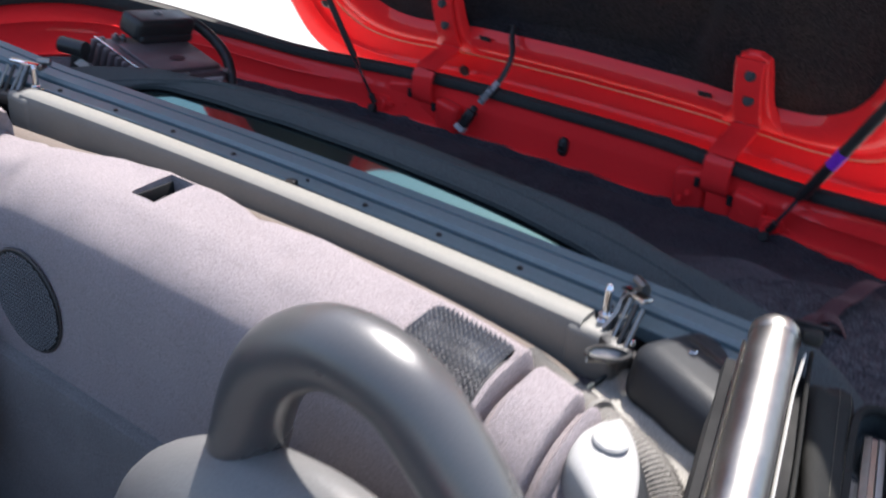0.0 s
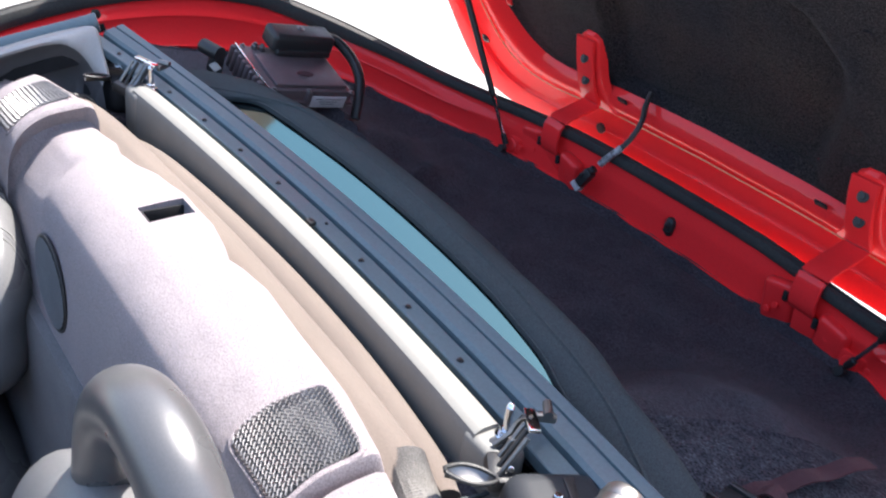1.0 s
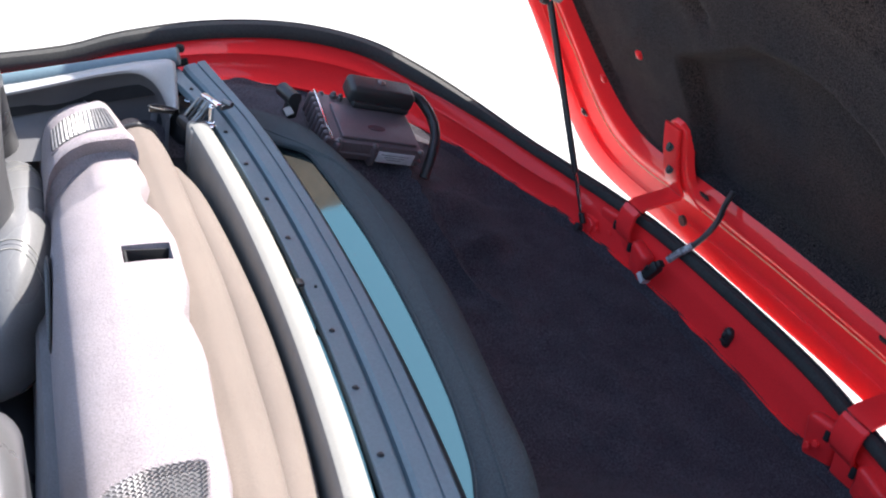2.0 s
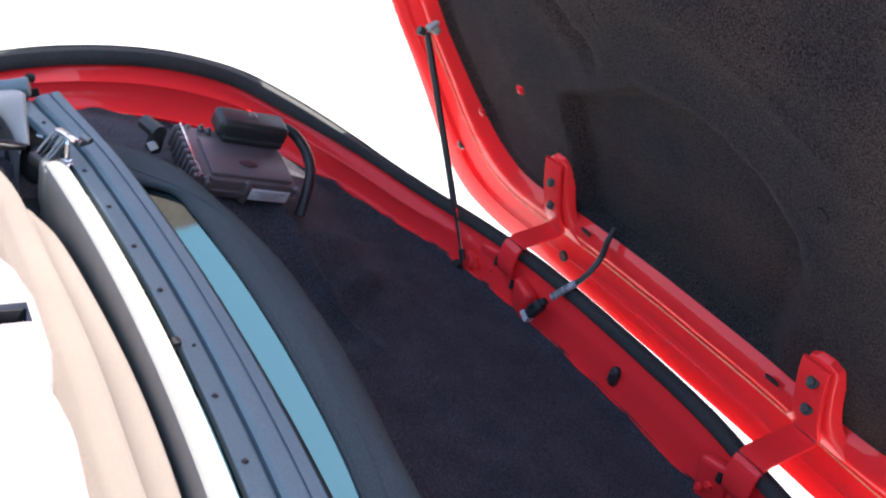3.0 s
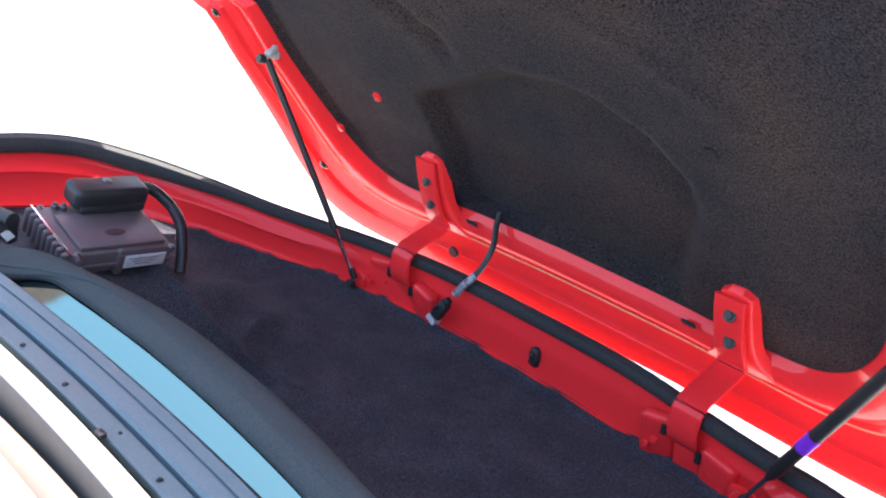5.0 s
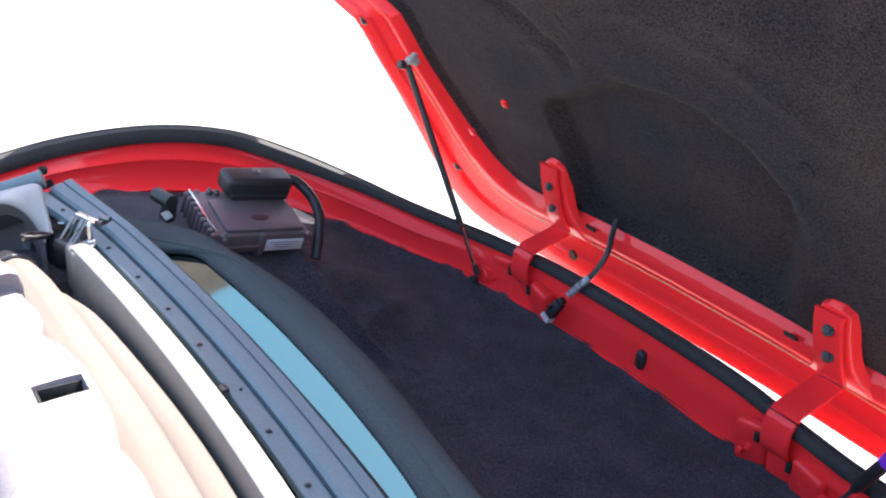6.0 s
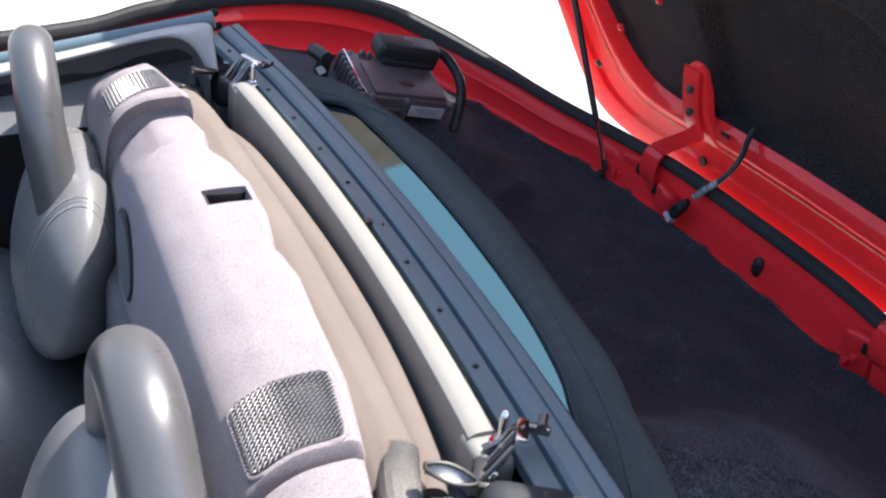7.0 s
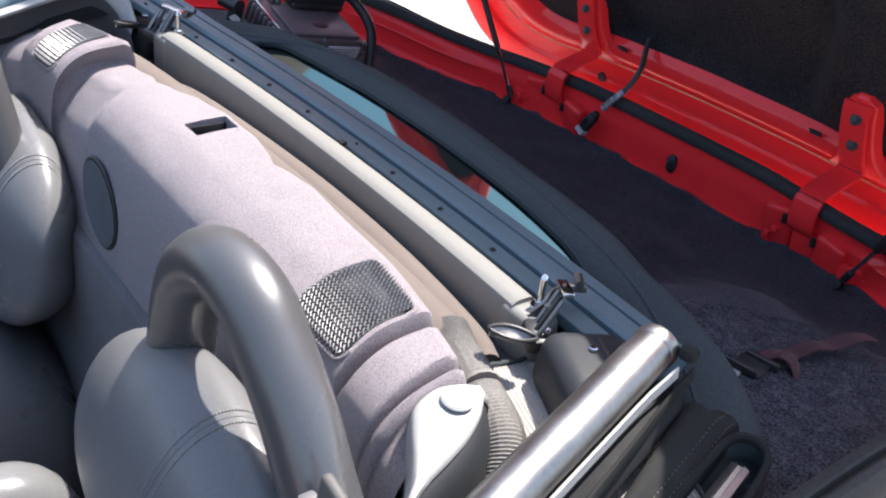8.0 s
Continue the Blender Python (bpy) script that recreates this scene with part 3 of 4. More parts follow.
def seat(sx):
    """A bucket seat; sx is 1 on the near side and -1 on the far side."""
    t = thing("bucket_seat", (sx * .39, -.36, .2), "grey leather bucket seat with a roll hoop in its headrest", "car seat", "pair of bucket seats")

    def lean(q):
        return Vector((q.x * (1 - .12 * max(q.z, 0)), q.y + .12 * q.z, q.z * (1 - .32 * smooth(-.35, 1.0, q.y)) if q.z > 0 else q.z))

    def tilt(q):
        rear = smooth(-.2, .5, q.y)
        back = q.y * (1 + .25 * smooth(.85, .0, q.z) * rear)
        if q.z >= 0:
            return Vector((q.x, back + .46 * q.z, q.z))
        return Vector((q.x * (1 + .22 * smooth(.0, -.8, q.z)), back + (.15 if sx > 0 else .60) * q.z * (1 - rear), (.72 if sx > 0 else 1.22) * q.z))
    centre, radii = Vector((sx * .352, -.364 if sx > 0 else -.322, .820 if sx > 0 else .782)), (.196, .060, .124)
    head = part("headrest", blob(centre, radii, 2.0, 44, 30, tilt), LEATHER, t, sharp=80)
    part("backrest", blob((sx * .385, -.428 if sx > 0 else -.408, .462 if sx > 0 else .40), (.295 if sx > 0 else .285, .130, .275), 3.4, 36, 22, lean), LEATHER, t, sharp=80)

    if sx > 0:
        part("side_bolster", blob((.125, -.480, .565), (.058, .105, .155), 2.5, 28, 20), LEATHER, t, "smooth padded side bolster", sharp=80)

    def skin(a, turn, off):
        """A point on the headrest: a is the part of its half width, turn runs from the rear over the top to the front."""
        w = math.sqrt(1 - a * a)
        b, c = w * math.cos(turn), w * math.sin(turn)
        n = Vector((a / radii[0], b / radii[1], c / radii[2])).normalized()
        q = tilt(Vector((a, b, c)))
        q = Vector((.352 + radii[0] * q.x, centre.y + radii[1] * q.y, centre.z + radii[2] * q.z)) + n * off
        return Vector((sx * q.x, q.y, q.z))
    for a0, bow_out in (((.26, .10),) if sx > 0 else ((.26, .10), (-.62, -.10))):
        turns = [-.5 + 3.9 * k / 60 for k in range(61)]
        part("seam", tube([skin(a0 + bow_out * math.cos(q), q, -.0010) for q in turns], .0013, 6), DARKGREY, head)
        bm = bmesh.new()
        for side in (-1, 1):
            for k in range(96):
                q = -.45 + 3.8 * k / 96
                a = a0 + bow_out * math.cos(q) + side * .033
                b = tube([skin(a, q, -.0003), skin(a, q + .012, .0007), skin(a, q + .024, -.0003)], .0008, 5)
                me = bpy.data.meshes.new("tmp")
                b.to_mesh(me)
                b.free()
                bm.from_mesh(me)
                bpy.data.meshes.remove(me)
        tagged(part("stitches", bm, CREAM, head), kind="stuff")
    arch = spline([(.242, -.323, .825), (.250, -.324, .857), (.271, -.326, .925), (.290, -.328, .983), (.316, -.329, 1.022), (.360, -.329, 1.047),
                   (.408, -.327, 1.042), (.440, -.325, 1.014), (.471, -.322, .976), (.503, -.320, .928), (.548, -.316, .871), (.60, -.312, .81)], 5)
    path = [(sx * p.x, p.y, p.z) if sx > 0 else (sx * p.x - .024, p.y + .002 - .016 * smooth(.84, 1.0, p.z), p.z - .026 - .02 * smooth(1.0, .85, p.z)) for p in arch]
    sc = [1.10 - .10 * smooth(0, 20, k) for k in range(len(path))]
    part("roll_hoop", sweep(path, circle(.0283, 28), up=(0, 1, 0), scale=sc), HOOP, t, "smooth grey padded hoop")
    if sx < 0:
        return t
    guide = part("belt_guide", box((.026, .009, .075), (sx * .545, -.342, .955), .004, (0, sx * 12, 0), 3), TAUPE, t, "grey plastic belt guide")
    part("belt_guide_clip", box((.012, .014, .016), (sx * .526, -.345, .955), .003), DARKGREY, guide)
    return t


seat(-1)
seat(1)

# ---------------------------------------------------------------- cockpit tub below the seats
structure("cockpit_floor", grid([[(x, y, .18 + .02 * (abs(x) > .6)) for x in (-.74, -.3, 0, .3, .6)] for y in (-1.3, -.7, -.28)]), SHELF_LOW, "dark carpeted cockpit floor", "floor")
for sx, nm in ((-1, "side_panel_far"), (1, "side_panel_near")):
    xo = MID + sx * .745
    structure(nm, grid([[(xo + sx * .012 * math.sin(z * 6), y, z) for z in (.18, .35, .5, .65, .82)] for y in (-1.3, -.8, -.3, .05)]), BLACK, "dark grey cockpit side trim panel", "trim")
structure("cockpit_front", grid([[(x, -1.28, z) for x in (-.84, -.3, .3, .70)] for z in (.15, .5, .98)]), BLACK, "plain dark wall closing the cockpit in front", "wall")
structure("cockpit_bulkhead", grid([[(x, -.262, z) for x in (-.8, -.3, .3, .66)] for z in (.15, .5, .82)]), VOID, "dark bulkhead behind the seats", "wall")

# ---------------------------------------------------------------- speaker grilles woven from wire
WIRE = material("grille_wire", (0.22, 0.215, 0.22), 0.42, metal=0.6, second=(0.09, 0.088, 0.09), scale=40, amount=0.7, fine=600)


def woven(place, inside, u0, u1, v0, v1, pitch=.0036, r=.00058, weave=.0005):
    """Wires over and under each other, both ways on the slant; place gives the surface, inside its outline."""
    bm = bmesh.new()
    for way in (0, 1):
        lo, hi = (u0 + v0, u1 + v1) if way == 0 else (u0 - v1, u1 - v0)
        count = int(round((hi - lo) / (pitch * 1.41421)))
        for i in range(count + 1):
            c = lo + i * pitch * 1.41421
            run = []
            for j in range(160):
                tt = j * pitch * .707107
                u = u0 + tt
                v = c - u if way == 0 else u - c
                if u > u1:
                    break
                ok = inside(u, v)
                if ok:
                    p, n = place(u, v)
                    lift = .0018 + (weave if (j + way) % 2 else -weave)
                    run.append((p + n * lift, n))
                if (not ok or u + pitch * .707107 > u1) and run:
                    if len(run) > 1:
                        vs = []
                        for k, (p, n) in enumerate(run):
                            t = (run[min(k + 1, len(run) - 1)][0] - run[max(k - 1, 0)][0]).normalized()
                            side = t.cross(n).normalized() * r
                            vs.append([bm.verts.new(p + side), bm.verts.new(p + n * r * 1.3), bm.verts.new(p - side)])
                        for a, b in zip(vs, vs[1:]):
                            for k in range(2):
                                bm.faces.new((a[k], b[k], b[k + 1], a[k + 1]))
                    run = []
    return bm


def slab_grille(x0, x1, weave, wire, stops):
    def place(u, v):
        # v runs down the slope in metres from the back edge
        return shelf_frame(u, table(v, list(zip((0, .034, .058, .082, .095), stops))))

    def inside(u, v):
        a, b = min(u - x0, x1 - u), min(v, .088 - v)
        if a < 0 or b < 0:
            return False
        return a > .012 or b > .012 or (.012 - a) ** 2 + (.012 - b) ** 2 < .012 ** 2
    rows = []
    for i in range(13):
        u = x0 + (x1 - x0) * i / 12
        rows.append([place(u, .088 * k / 12)[0] + place(u, .088 * k / 12)[1] * -.0095 for k in range(13)])
    g = part("grille", grid(rows), DARKGREY, shelf, "black speaker grille of woven wire")
    part("wire_mesh", woven(place, inside, x0, x1, 0, .088, .088 / 18 / 1.41421, .0007, weave), wire, g)
    xm = (x0 + x1) / 2
    rows = [[place(xm + r * math.cos(a), .044 + r * math.sin(a))[0] + place(xm, .044)[1] * -.0075 for a in [2 * math.pi * k / 24 for k in range(24)]] for r in (.0005, .012, .022, .026)]
    part("cone", grid(rows, close_v=True), DARKGREY, g, "grey speaker cone seen through the mesh")
    loop = []
    for cx, cv, a0 in ((x1 - .010, .078, 0), (x0 + .010, .078, 90), (x0 + .010, .010, 180), (x1 - .010, .010, 270)):
        for k in range(7):
            a = radians(a0 + 15 * k)
            p, n = place(cx + .012 * math.cos(a), cv + .012 * math.sin(a))
            loop.append(p - n * .0004)
    loop.append(loop[0])
    part("carpet_edge", tube(loop, .0024, 8), SHELF, g)


slab_grille(.322, .404, .0006, WIRE, (.235, .395, .5, .6, .66))
slab_grille(-.398, -.314, .0006, WIRE, (.22, .41, .53, .64, .70))


def round_place(u, v):
    return Vector((-.106 + u, -.2695, .870 - v)), Vector((0, -1, 0))


rows = [[(-.106 + r * math.cos(a), -.2712, .870 + r * math.sin(a)) for a in [2 * math.pi * k / 32 for k in range(32)]] for r in (.0005, .03, .054)]
g = part("round_grille", grid(rows, close_v=True), VOID, shelf, "round black speaker grille")
part("wire_mesh", woven(lambda u, v: (round_place(u, v)[0] + Vector((0, -.0016, 0)), Vector((0, -1, 0))), lambda u, v: u * u + v * v < .053 ** 2, -.054, .054, -.054, .054, .108 / 24 / 1.41421, .0006), DARKGREY, g)
ring = [(-.106 + .055 * math.cos(a), -.271, .870 + .055 * math.sin(a)) for a in [2 * math.pi * k / 40 for k in range(41)]]
part("rim", tube(ring, .0014, 8, up=(0, 1, 0)), BLACK, g)
part("slot_liner", merge(box((.0326, .003, .034), (0, -.1985, .973), .0005), box((.0326, .003, .034), (0, -.151, .973), .0005), box((.0020, .048, .034), (-.0158, -.175, .973), .0005), box((.0020, .048, .034), (.0158, -.175, .973), .0005), box((.0326, .05, .003), (0, -.175, .955), .0005)), VOID, shelf, "black lined slot")

# ---------------------------------------------------------------- lid hinges, struts, cable


def hinge(x, drop, back):
    t = thing("strap_hinge", (x, .68, .78), "red painted steel strap hinge of the lid", "hinge", "lid hinges")
    prof = [(.6915 + drop * .3, 1.004 - drop), (.6985, .970), (.711, .929), (.722, .905), (.733, .890), (.735, .882), (.724, .876), (.69, .866), (.668, .859), (.657, .850), (.652, .840), (.650, .818), (.655, .800), (.668, .790)]
    path = spline([(x, y - back * smooth(.905, .845, z), z) for y, z in prof], 4)
    part("strap", sweep(path, [(-.022, -.002), (-.020, -.0035), (.020, -.0035), (.022, -.002), (.022, .0015), (.020, .0025), (-.020, .0025), (-.022, .0015)], up=(0, .7, .7)), RED, t, sharp=30)
    # the raised tab of the lid that carries the strap
    tab = spline([(y, z, h) for y, z, h in ((.6915 + drop * .3, 1.010 - drop, .012), (.693 + drop * .3, 1.006 - drop, .019), (.6955 + drop * .2, .998 - drop * .7, .0232), (.7025, .968, .0240), (.714, .930, .0265), (.726, .905, .030), (.737, .888, .040), (.750, .872, .056))], 3)
    rows = []
    for q in tab:
        c, n = Vector((x + .002, q.x + .003, q.y)), Vector((0, .94, .34))
        if not rows:
            rows.append([c + Vector((a * q.z, 0, .003)) + n * .02 for a in (-1, -.9, -.8, -.7, -.5, .5, .7, .8, .9, 1)])
        rows.append([c + Vector((a * q.z, 0, 0)) + n * b for a, b in ((-1.10, .020), (-1.03, .010), (-1.0, .005), (-.93, .001), (-.8, 0), (.8, 0), (.93, .001), (1.0, .005), (1.03, .010), (1.10, .020))])
    part("seat_plate", grid(rows), RED, t, sharp=50)
    for y, z in ((.6985, .970), (.711, .929)):
        p = Vector((x + .004, y - .004, z - .002))
        part("bolt", merge(disc(.0088, .003, p, (0, -.94, .34), 16), disc(.0056, .003, p + Vector((0, -.0026, .001)), (0, -.94, .34), 6)), BLACK, t)
    # the pocket in the rear panel that takes the strap
    m1 = box((.050, .022, .092), (x - .046 - .012 * (back == 0), .668 - back, .778), .010, (12, -6, 10), 4)
    m2 = box((.056, .024, .070), (x + .054, .664 - back, .774), .010, (10, 6, -8), 4)
    m3 = box((.170, .026, .016), (x, .660 - back, .737), .007, (0, 0, 0), 3)
    for v in m1.verts:
        v.co.x += .30 * max(v.co.z - .790, 0)
    part("pocket", merge(m1, m2, m3), RED, t)
    part("pocket_hollow", box((.040, .006, .046), (x + .006, .664 - back, .772), .003, (8, 0, 0)), RED, t)
    for dx, dz in ((-.0275, .806), (.0275, .792)):
        part("slot", box((.008, .006, .016), (x + dx, .652 - back, dz), .002), VOID, t)
    for dx, dz in ((-.052, .770), (.050, .780), (.066, .766), (-.040, .782)):
        part("pocket_bolt", disc(.0055, .005, (x + dx, .656 - back, dz), (0, -1, .1), 6), RED, t)
    return t


hinge(.2355, .012, .010)
hinge(-.3325, .0, .0)


def strut(lo, hi, thick, taped):
    lo, hi = Vector(lo), Vector(hi)
    d = (hi - lo).normalized()
    n = (hi - lo).length
    t = thing("gas_strut", lo, "slim black gas strut holding the lid open", "gas strut", "gas struts")
    part("rod", tube([lo + d * .008, lo + d * n * .32], .0034, 10), CHROME, t, "bright steel rod")
    part("cylinder", tube([lo + d * n * .24, lo + d * n * .245, lo + d * (n - .012), lo + d * (n - .010)], thick, 14, scale=[.7, 1, 1, .7]), BLACK, t)
    for e in (lo, hi):
        part("ball_socket", merge(disc(.0075, .012, e + Vector((0, -.004, -.004)), (0, -1, .3), 14), disc(.0055, .02, e - d * .004 * (1 if e == hi else -1), d * (-1 if e == hi else 1), 12)), BLACK, t)
    part("stud_plate", merge(box((.040, .008, .034), lo + Vector((0, .015, .002)), .004, (6, 0, 0)), disc(.014, .012, lo + Vector((0, .018, 0)), (0, -1, .15), 20, .002)), RED, t)
    part("plate_bolt", disc(.0050, .006, lo + Vector((.026, .014, .006)), (0, -1, .1), 6), RED, t)
    part("lid_bracket", merge(box((.026, .012, .012), hi + Vector((.012, .004, .006)), .003, (30, 0, 20)), box((.010, .022, .008), hi + Vector((.020, -.002, .014)), .002, (30, 0, 20))), GREY, t, "bright clip on the lid")
    if taped:
        part("tape", tube([lo + d * n * .385, lo + d * n * .455], thick + .0006, 14), PURPLE, t, "purple tape band")
        part("lower_boot", tube([lo + d * n * .20, lo + d * n * .23, lo + d * n * .33], thick * .95, 12, scale=[.55, 1, 1]), BLACK, t)


strut((-.421, .629, .772), (-.577, .552, 1.133), .0058, False)
strut((.331, .629, .767), (.517, .5665, 1.114), .0085, True)

wire = thing("lid_cable", (-.24, .65, .77), "black cable with a white taped connector hanging from the lid", "cable")
part("sheath", tube(spline([(-.206, .742, .945), (-.199, .728, .925), (-.187, .714, .907), (-.184, .702, .889), (-.187, .689, .868), (-.195, .675, .849), (-.208, .664, .828)], 6), .0050, 10), BLACK, wire)
part("white_tape", tube(spline([(-.190, .682, .859), (-.197, .673, .846), (-.205, .666, .833), (-.211, .661, .822)], 4), .0062, 10), TAPE, wire, "dirty white tape wrap with black marks")
part("connector", merge(box((.018, .016, .034), (-.226, .648, .793), .003, (-12, 28, 0)), box((.012, .012, .014), (-.219, .653, .808), .002, (-12, 28, 0)), box((.006, .022, .012), (-.230, .647, .796), .002, (-12, 28, 0))), BLACK, wire)
part("connector_tip", box((.019, .017, .009), (-.2365, .643, .774), .001, (-12, 28, 0)), LABEL, wire, "white connector tip")

tagged(part("wall_grommet", merge(blob((-.046, .676, .782), (.0095, .008, .0165), 2.6, 22, 12), blob((-.046, .668, .786), (.0045, .004, .0055), 2.2, 14, 8), box((.011, .004, .003), (-.046, .668, .776), .001)), BLACK), "black rubber grommet in the red rear panel", "grommet")
for x, y, z, r in ((-.664, .513, 1.192, .009), (-.612, .699, .913, .010)):
    part("lid_bolt", merge(disc(r, .003, (x, y, z), (0, -.8, -.6), 16), disc(r * .6, .004, (x, y - .002, z - .001), (0, -.8, -.6), 6)), BLACK, lid, "dark hexagon bolt")
part("grommet", disc(.010, .006, (-.311, .753, .838), (0, -.8, -.2), 18), BLACK, lid)
for x, y, z in ((-.358, .607, 1.112), (-.490, .641, 1.024)):
    part("lining_clip", box((.012, .006, .016), (x, y, z), .003, (35, 0, 15)), RED, lid)
for x, u in ((.319, .636), (.236, .384)):
    part("lining_button", disc(.011, .004, on_lid(x, u, lining_w(x, u) + .001), -LID_W, 18, .001), FELT, lid)
for x in (-.26, .16):
    part("flange_slot", box((.022, .004, .010), on_lid(x, .064, .013), .002, (37, 0, 0)), VOID, lid)

# ---------------------------------------------------------------- control unit on the far side
AX = Vector((.955, .020, -.280)).normalized()
AY = Vector((-.03, .98, -.165))
AY = (AY - AX * AY.dot(AX)).normalized()
AZ = AX.cross(AY)
AT = Matrix.Translation((-.570, .154, .966)) @ Matrix((AX, AY, AZ)).transposed().to_4x4()


def local(bm):
    bm.transform(AT)
    return bm


unit = thing("control_unit", AT @ Vector((.065, .08, -.05)), "dark cast metal control unit with a plugged black connector", "control unit")
case = part("case", local(box((.122, .160, .034), (.064, .082, -.026), .003)), ALU, unit)
part("raised_lid", local(box((.085, .135, .007), (.075, .085, -.006), .003)), ALU, case)
part("flange", local(box((.130, .168, .006), (.064, .082, -.030), .002)), ALU, case)
for k in range(9):
    part("fin", local(box((.0085, .016, .040), (.008 + k * .0140, -.003, -.026), .004, segments=3)), ALU, case)
# the glint on the fins' upper corners, laid on as a chrome strip
part("edge_glint", local(box((.124, .0034, .0030), (.064, -.0015, -.0060), .0008)), CHROME, case, "chrome strip for the glint along the edge above the fins")
part("edge_rib", local(box((.0030, .062, .0030), (.034, .052, -.0075), .0008)), ALU, case)
for k in range(2):
    part("lug", local(box((.014, .014, .040), (.124 - .001 * k, .012 + .066 * k, -.030), .006, segments=3)), ALU, case)
for x, y in ((.122, .012), (.124, .076), (.126, .158), (.012, .158), (.004, .012)):
    part("screw", local(merge(disc(.0052, .004, (x, y, -.012), n=12), disc(.003, .003, (x, y, -.0085), n=6))), STEEL, case)
part("rating_plate", local(box((.0016, .066, .021), (.1300, .116, -.026), .0004)), LABEL, case, "pale printed rating plate")
for k in range(3):
    part("print_bar", local(box((.0006, .050 - .012 * k, .0010), (.1312, .114, -.0205 - .0046 * k), 0)), DARKGREY, case)
part("emblem", local(blob((.088, .085, -.0015), (.0075, .016, .0016), 2, 20, 8)), BROWN, case)
for x, y in ((.010, .030), (.014, .041)):
    part("clamp_screw", local(merge(disc(.0055, .008, (x, y, -.010), n=12), disc(.0035, .004, (x, y, -.002), n=6))), STEEL, case)
conn = part("connector", local(merge(box((.046, .118, .034), (.012, .106, .015), .009, segments=4), box((.054, .104, .012), (.014, .106, .003), .004))), BLACK, unit)
part("connector_screw", local(merge(disc(.0075, .002, (.006, .106, .0315), n=16), disc(.004, .002, (.006, .106, .0333), n=6))), STEEL, conn)
loom = [AT @ Vector(p) for p in ((.004, .160, .018), (.012, .185, .014), (.040, .205, .0), (.075, .205, -.012), (.105, .195, -.030), (.13, .185, -.06))]
path = spline(loom, 16)
part("loom", sweep(path, circle(.0085, 12), scale=[1 + .09 * (k % 2) for k in range(len(path))]), BLACK, unit, "corrugated black cable sleeve")

knob = thing("plug_cap", (-.561, .110, .926), "small black plug with a torn grey tag", "plug")
part("barrel", tube([(-.581, .102, .956), (-.541, .114, .953)], .012, 14), BLACK, knob)
part("neck", box((.022, .018, .03), (-.556, .112, .933), .004, (0, 15, 20)), BLACK, knob)
part("tag", box((.018, .013, .002), (-.538, .104, .935), .0005, (25, 20, 10)), WEB, knob)

# ---------------------------------------------------------------- latches, side rails and trim of the soft top


def latch(sx, cx):
    t = thing("roof_latch", (cx, -.05, .93), "black and chrome roof latch with a looped handle", "latch", "roof latches")

    def at(x, y, z):
        return Vector((cx + sx * x, y, z))
    part("base_plate", box((.036, .010, .004), at(-.004, -.036, .986), .001, (0, -10 * sx, -32 * sx)), CHROME, t)
    part("claw", merge(box((.007, .020, .008), at(-.010, -.016, .978), .002, (0, 0, -35 * sx)), tube([at(-.018, -.008, .984), at(-.004, -.018, .984)], .0042, 10)), STEEL, t)
    for k in range(4):
        part("link", tube([at(-.014 + .008 * k, -.036 - .005 * k, .984), at(-.016 + .008 * k, -.060 - .005 * k, .950)], .0024, 8), STEEL if k in (1, 3) else BLACK, t)
    part("spring", tube([at(-.006, -.050, .964) + Vector((.0042 * math.cos(k * 1.1), .0042 * math.sin(k * 1.1), .0011 * k - .010)) for k in range(18)], .0010, 6), STEEL, t)
    part("arm", sweep(spline([at(-.018, -.058, .956), at(-.014, -.048, .966), at(-.012, -.040, .978), at(-.004, -.034, .986)], 4), [(-.002, -.004), (.002, -.004), (.002, .004), (-.002, .004)]), STEEL, t)
    part("rivet", disc(.003, .003, at(.010, -.064, .958), (sx, -.5, .3), 12), CHROME, t)
    part("pivot", box((.034, .022, .016), at(.000, -.066, .947), .005, (0, 10, -30 * sx)), BLACK, t)
    # a boat-shaped handle that lies flat, with a raised edge
    tip, end = at(.0, -.122, .972), at(.018, -.084, .962)
    axis = end - tip
    side = Vector((axis.y, -axis.x, 0)).normalized()
    edge_l, edge_r = [], []
    for k in range(11):
        f = k / 10
        half = .0105 * math.sin(math.pi * min(f * .9 + .05, 1)) ** .8
        edge_l.append(tip + axis * f + side * half)
        edge_r.append(tip + axis * f - side * half)
    part("handle_rim", tube(edge_l + edge_r[::-1] + [edge_l[0]], .0019, 8), BLACK, t, "glossy black handle rim")
    part("handle_dish", grid([[a, a.lerp(b, .25) - Vector((0, 0, .006)), a.lerp(b, .5) - Vector((0, 0, .008)), a.lerp(b, .75) - Vector((0, 0, .006)), b] for a, b in zip(edge_l, edge_r)]), STEEL, t)
    part("washer", tube([at(.044 + .0055 * math.cos(q), -.060 + .0055 * math.sin(q), .966) for q in [2 * math.pi * k / 16 for k in range(17)]], .0012, 6), CHROME, t)
    part("screw", disc(.0036, .004, at(.060, -.058, .966), n=12), CHROME, t)


latch(1, .432)
latch(-1, -.455)
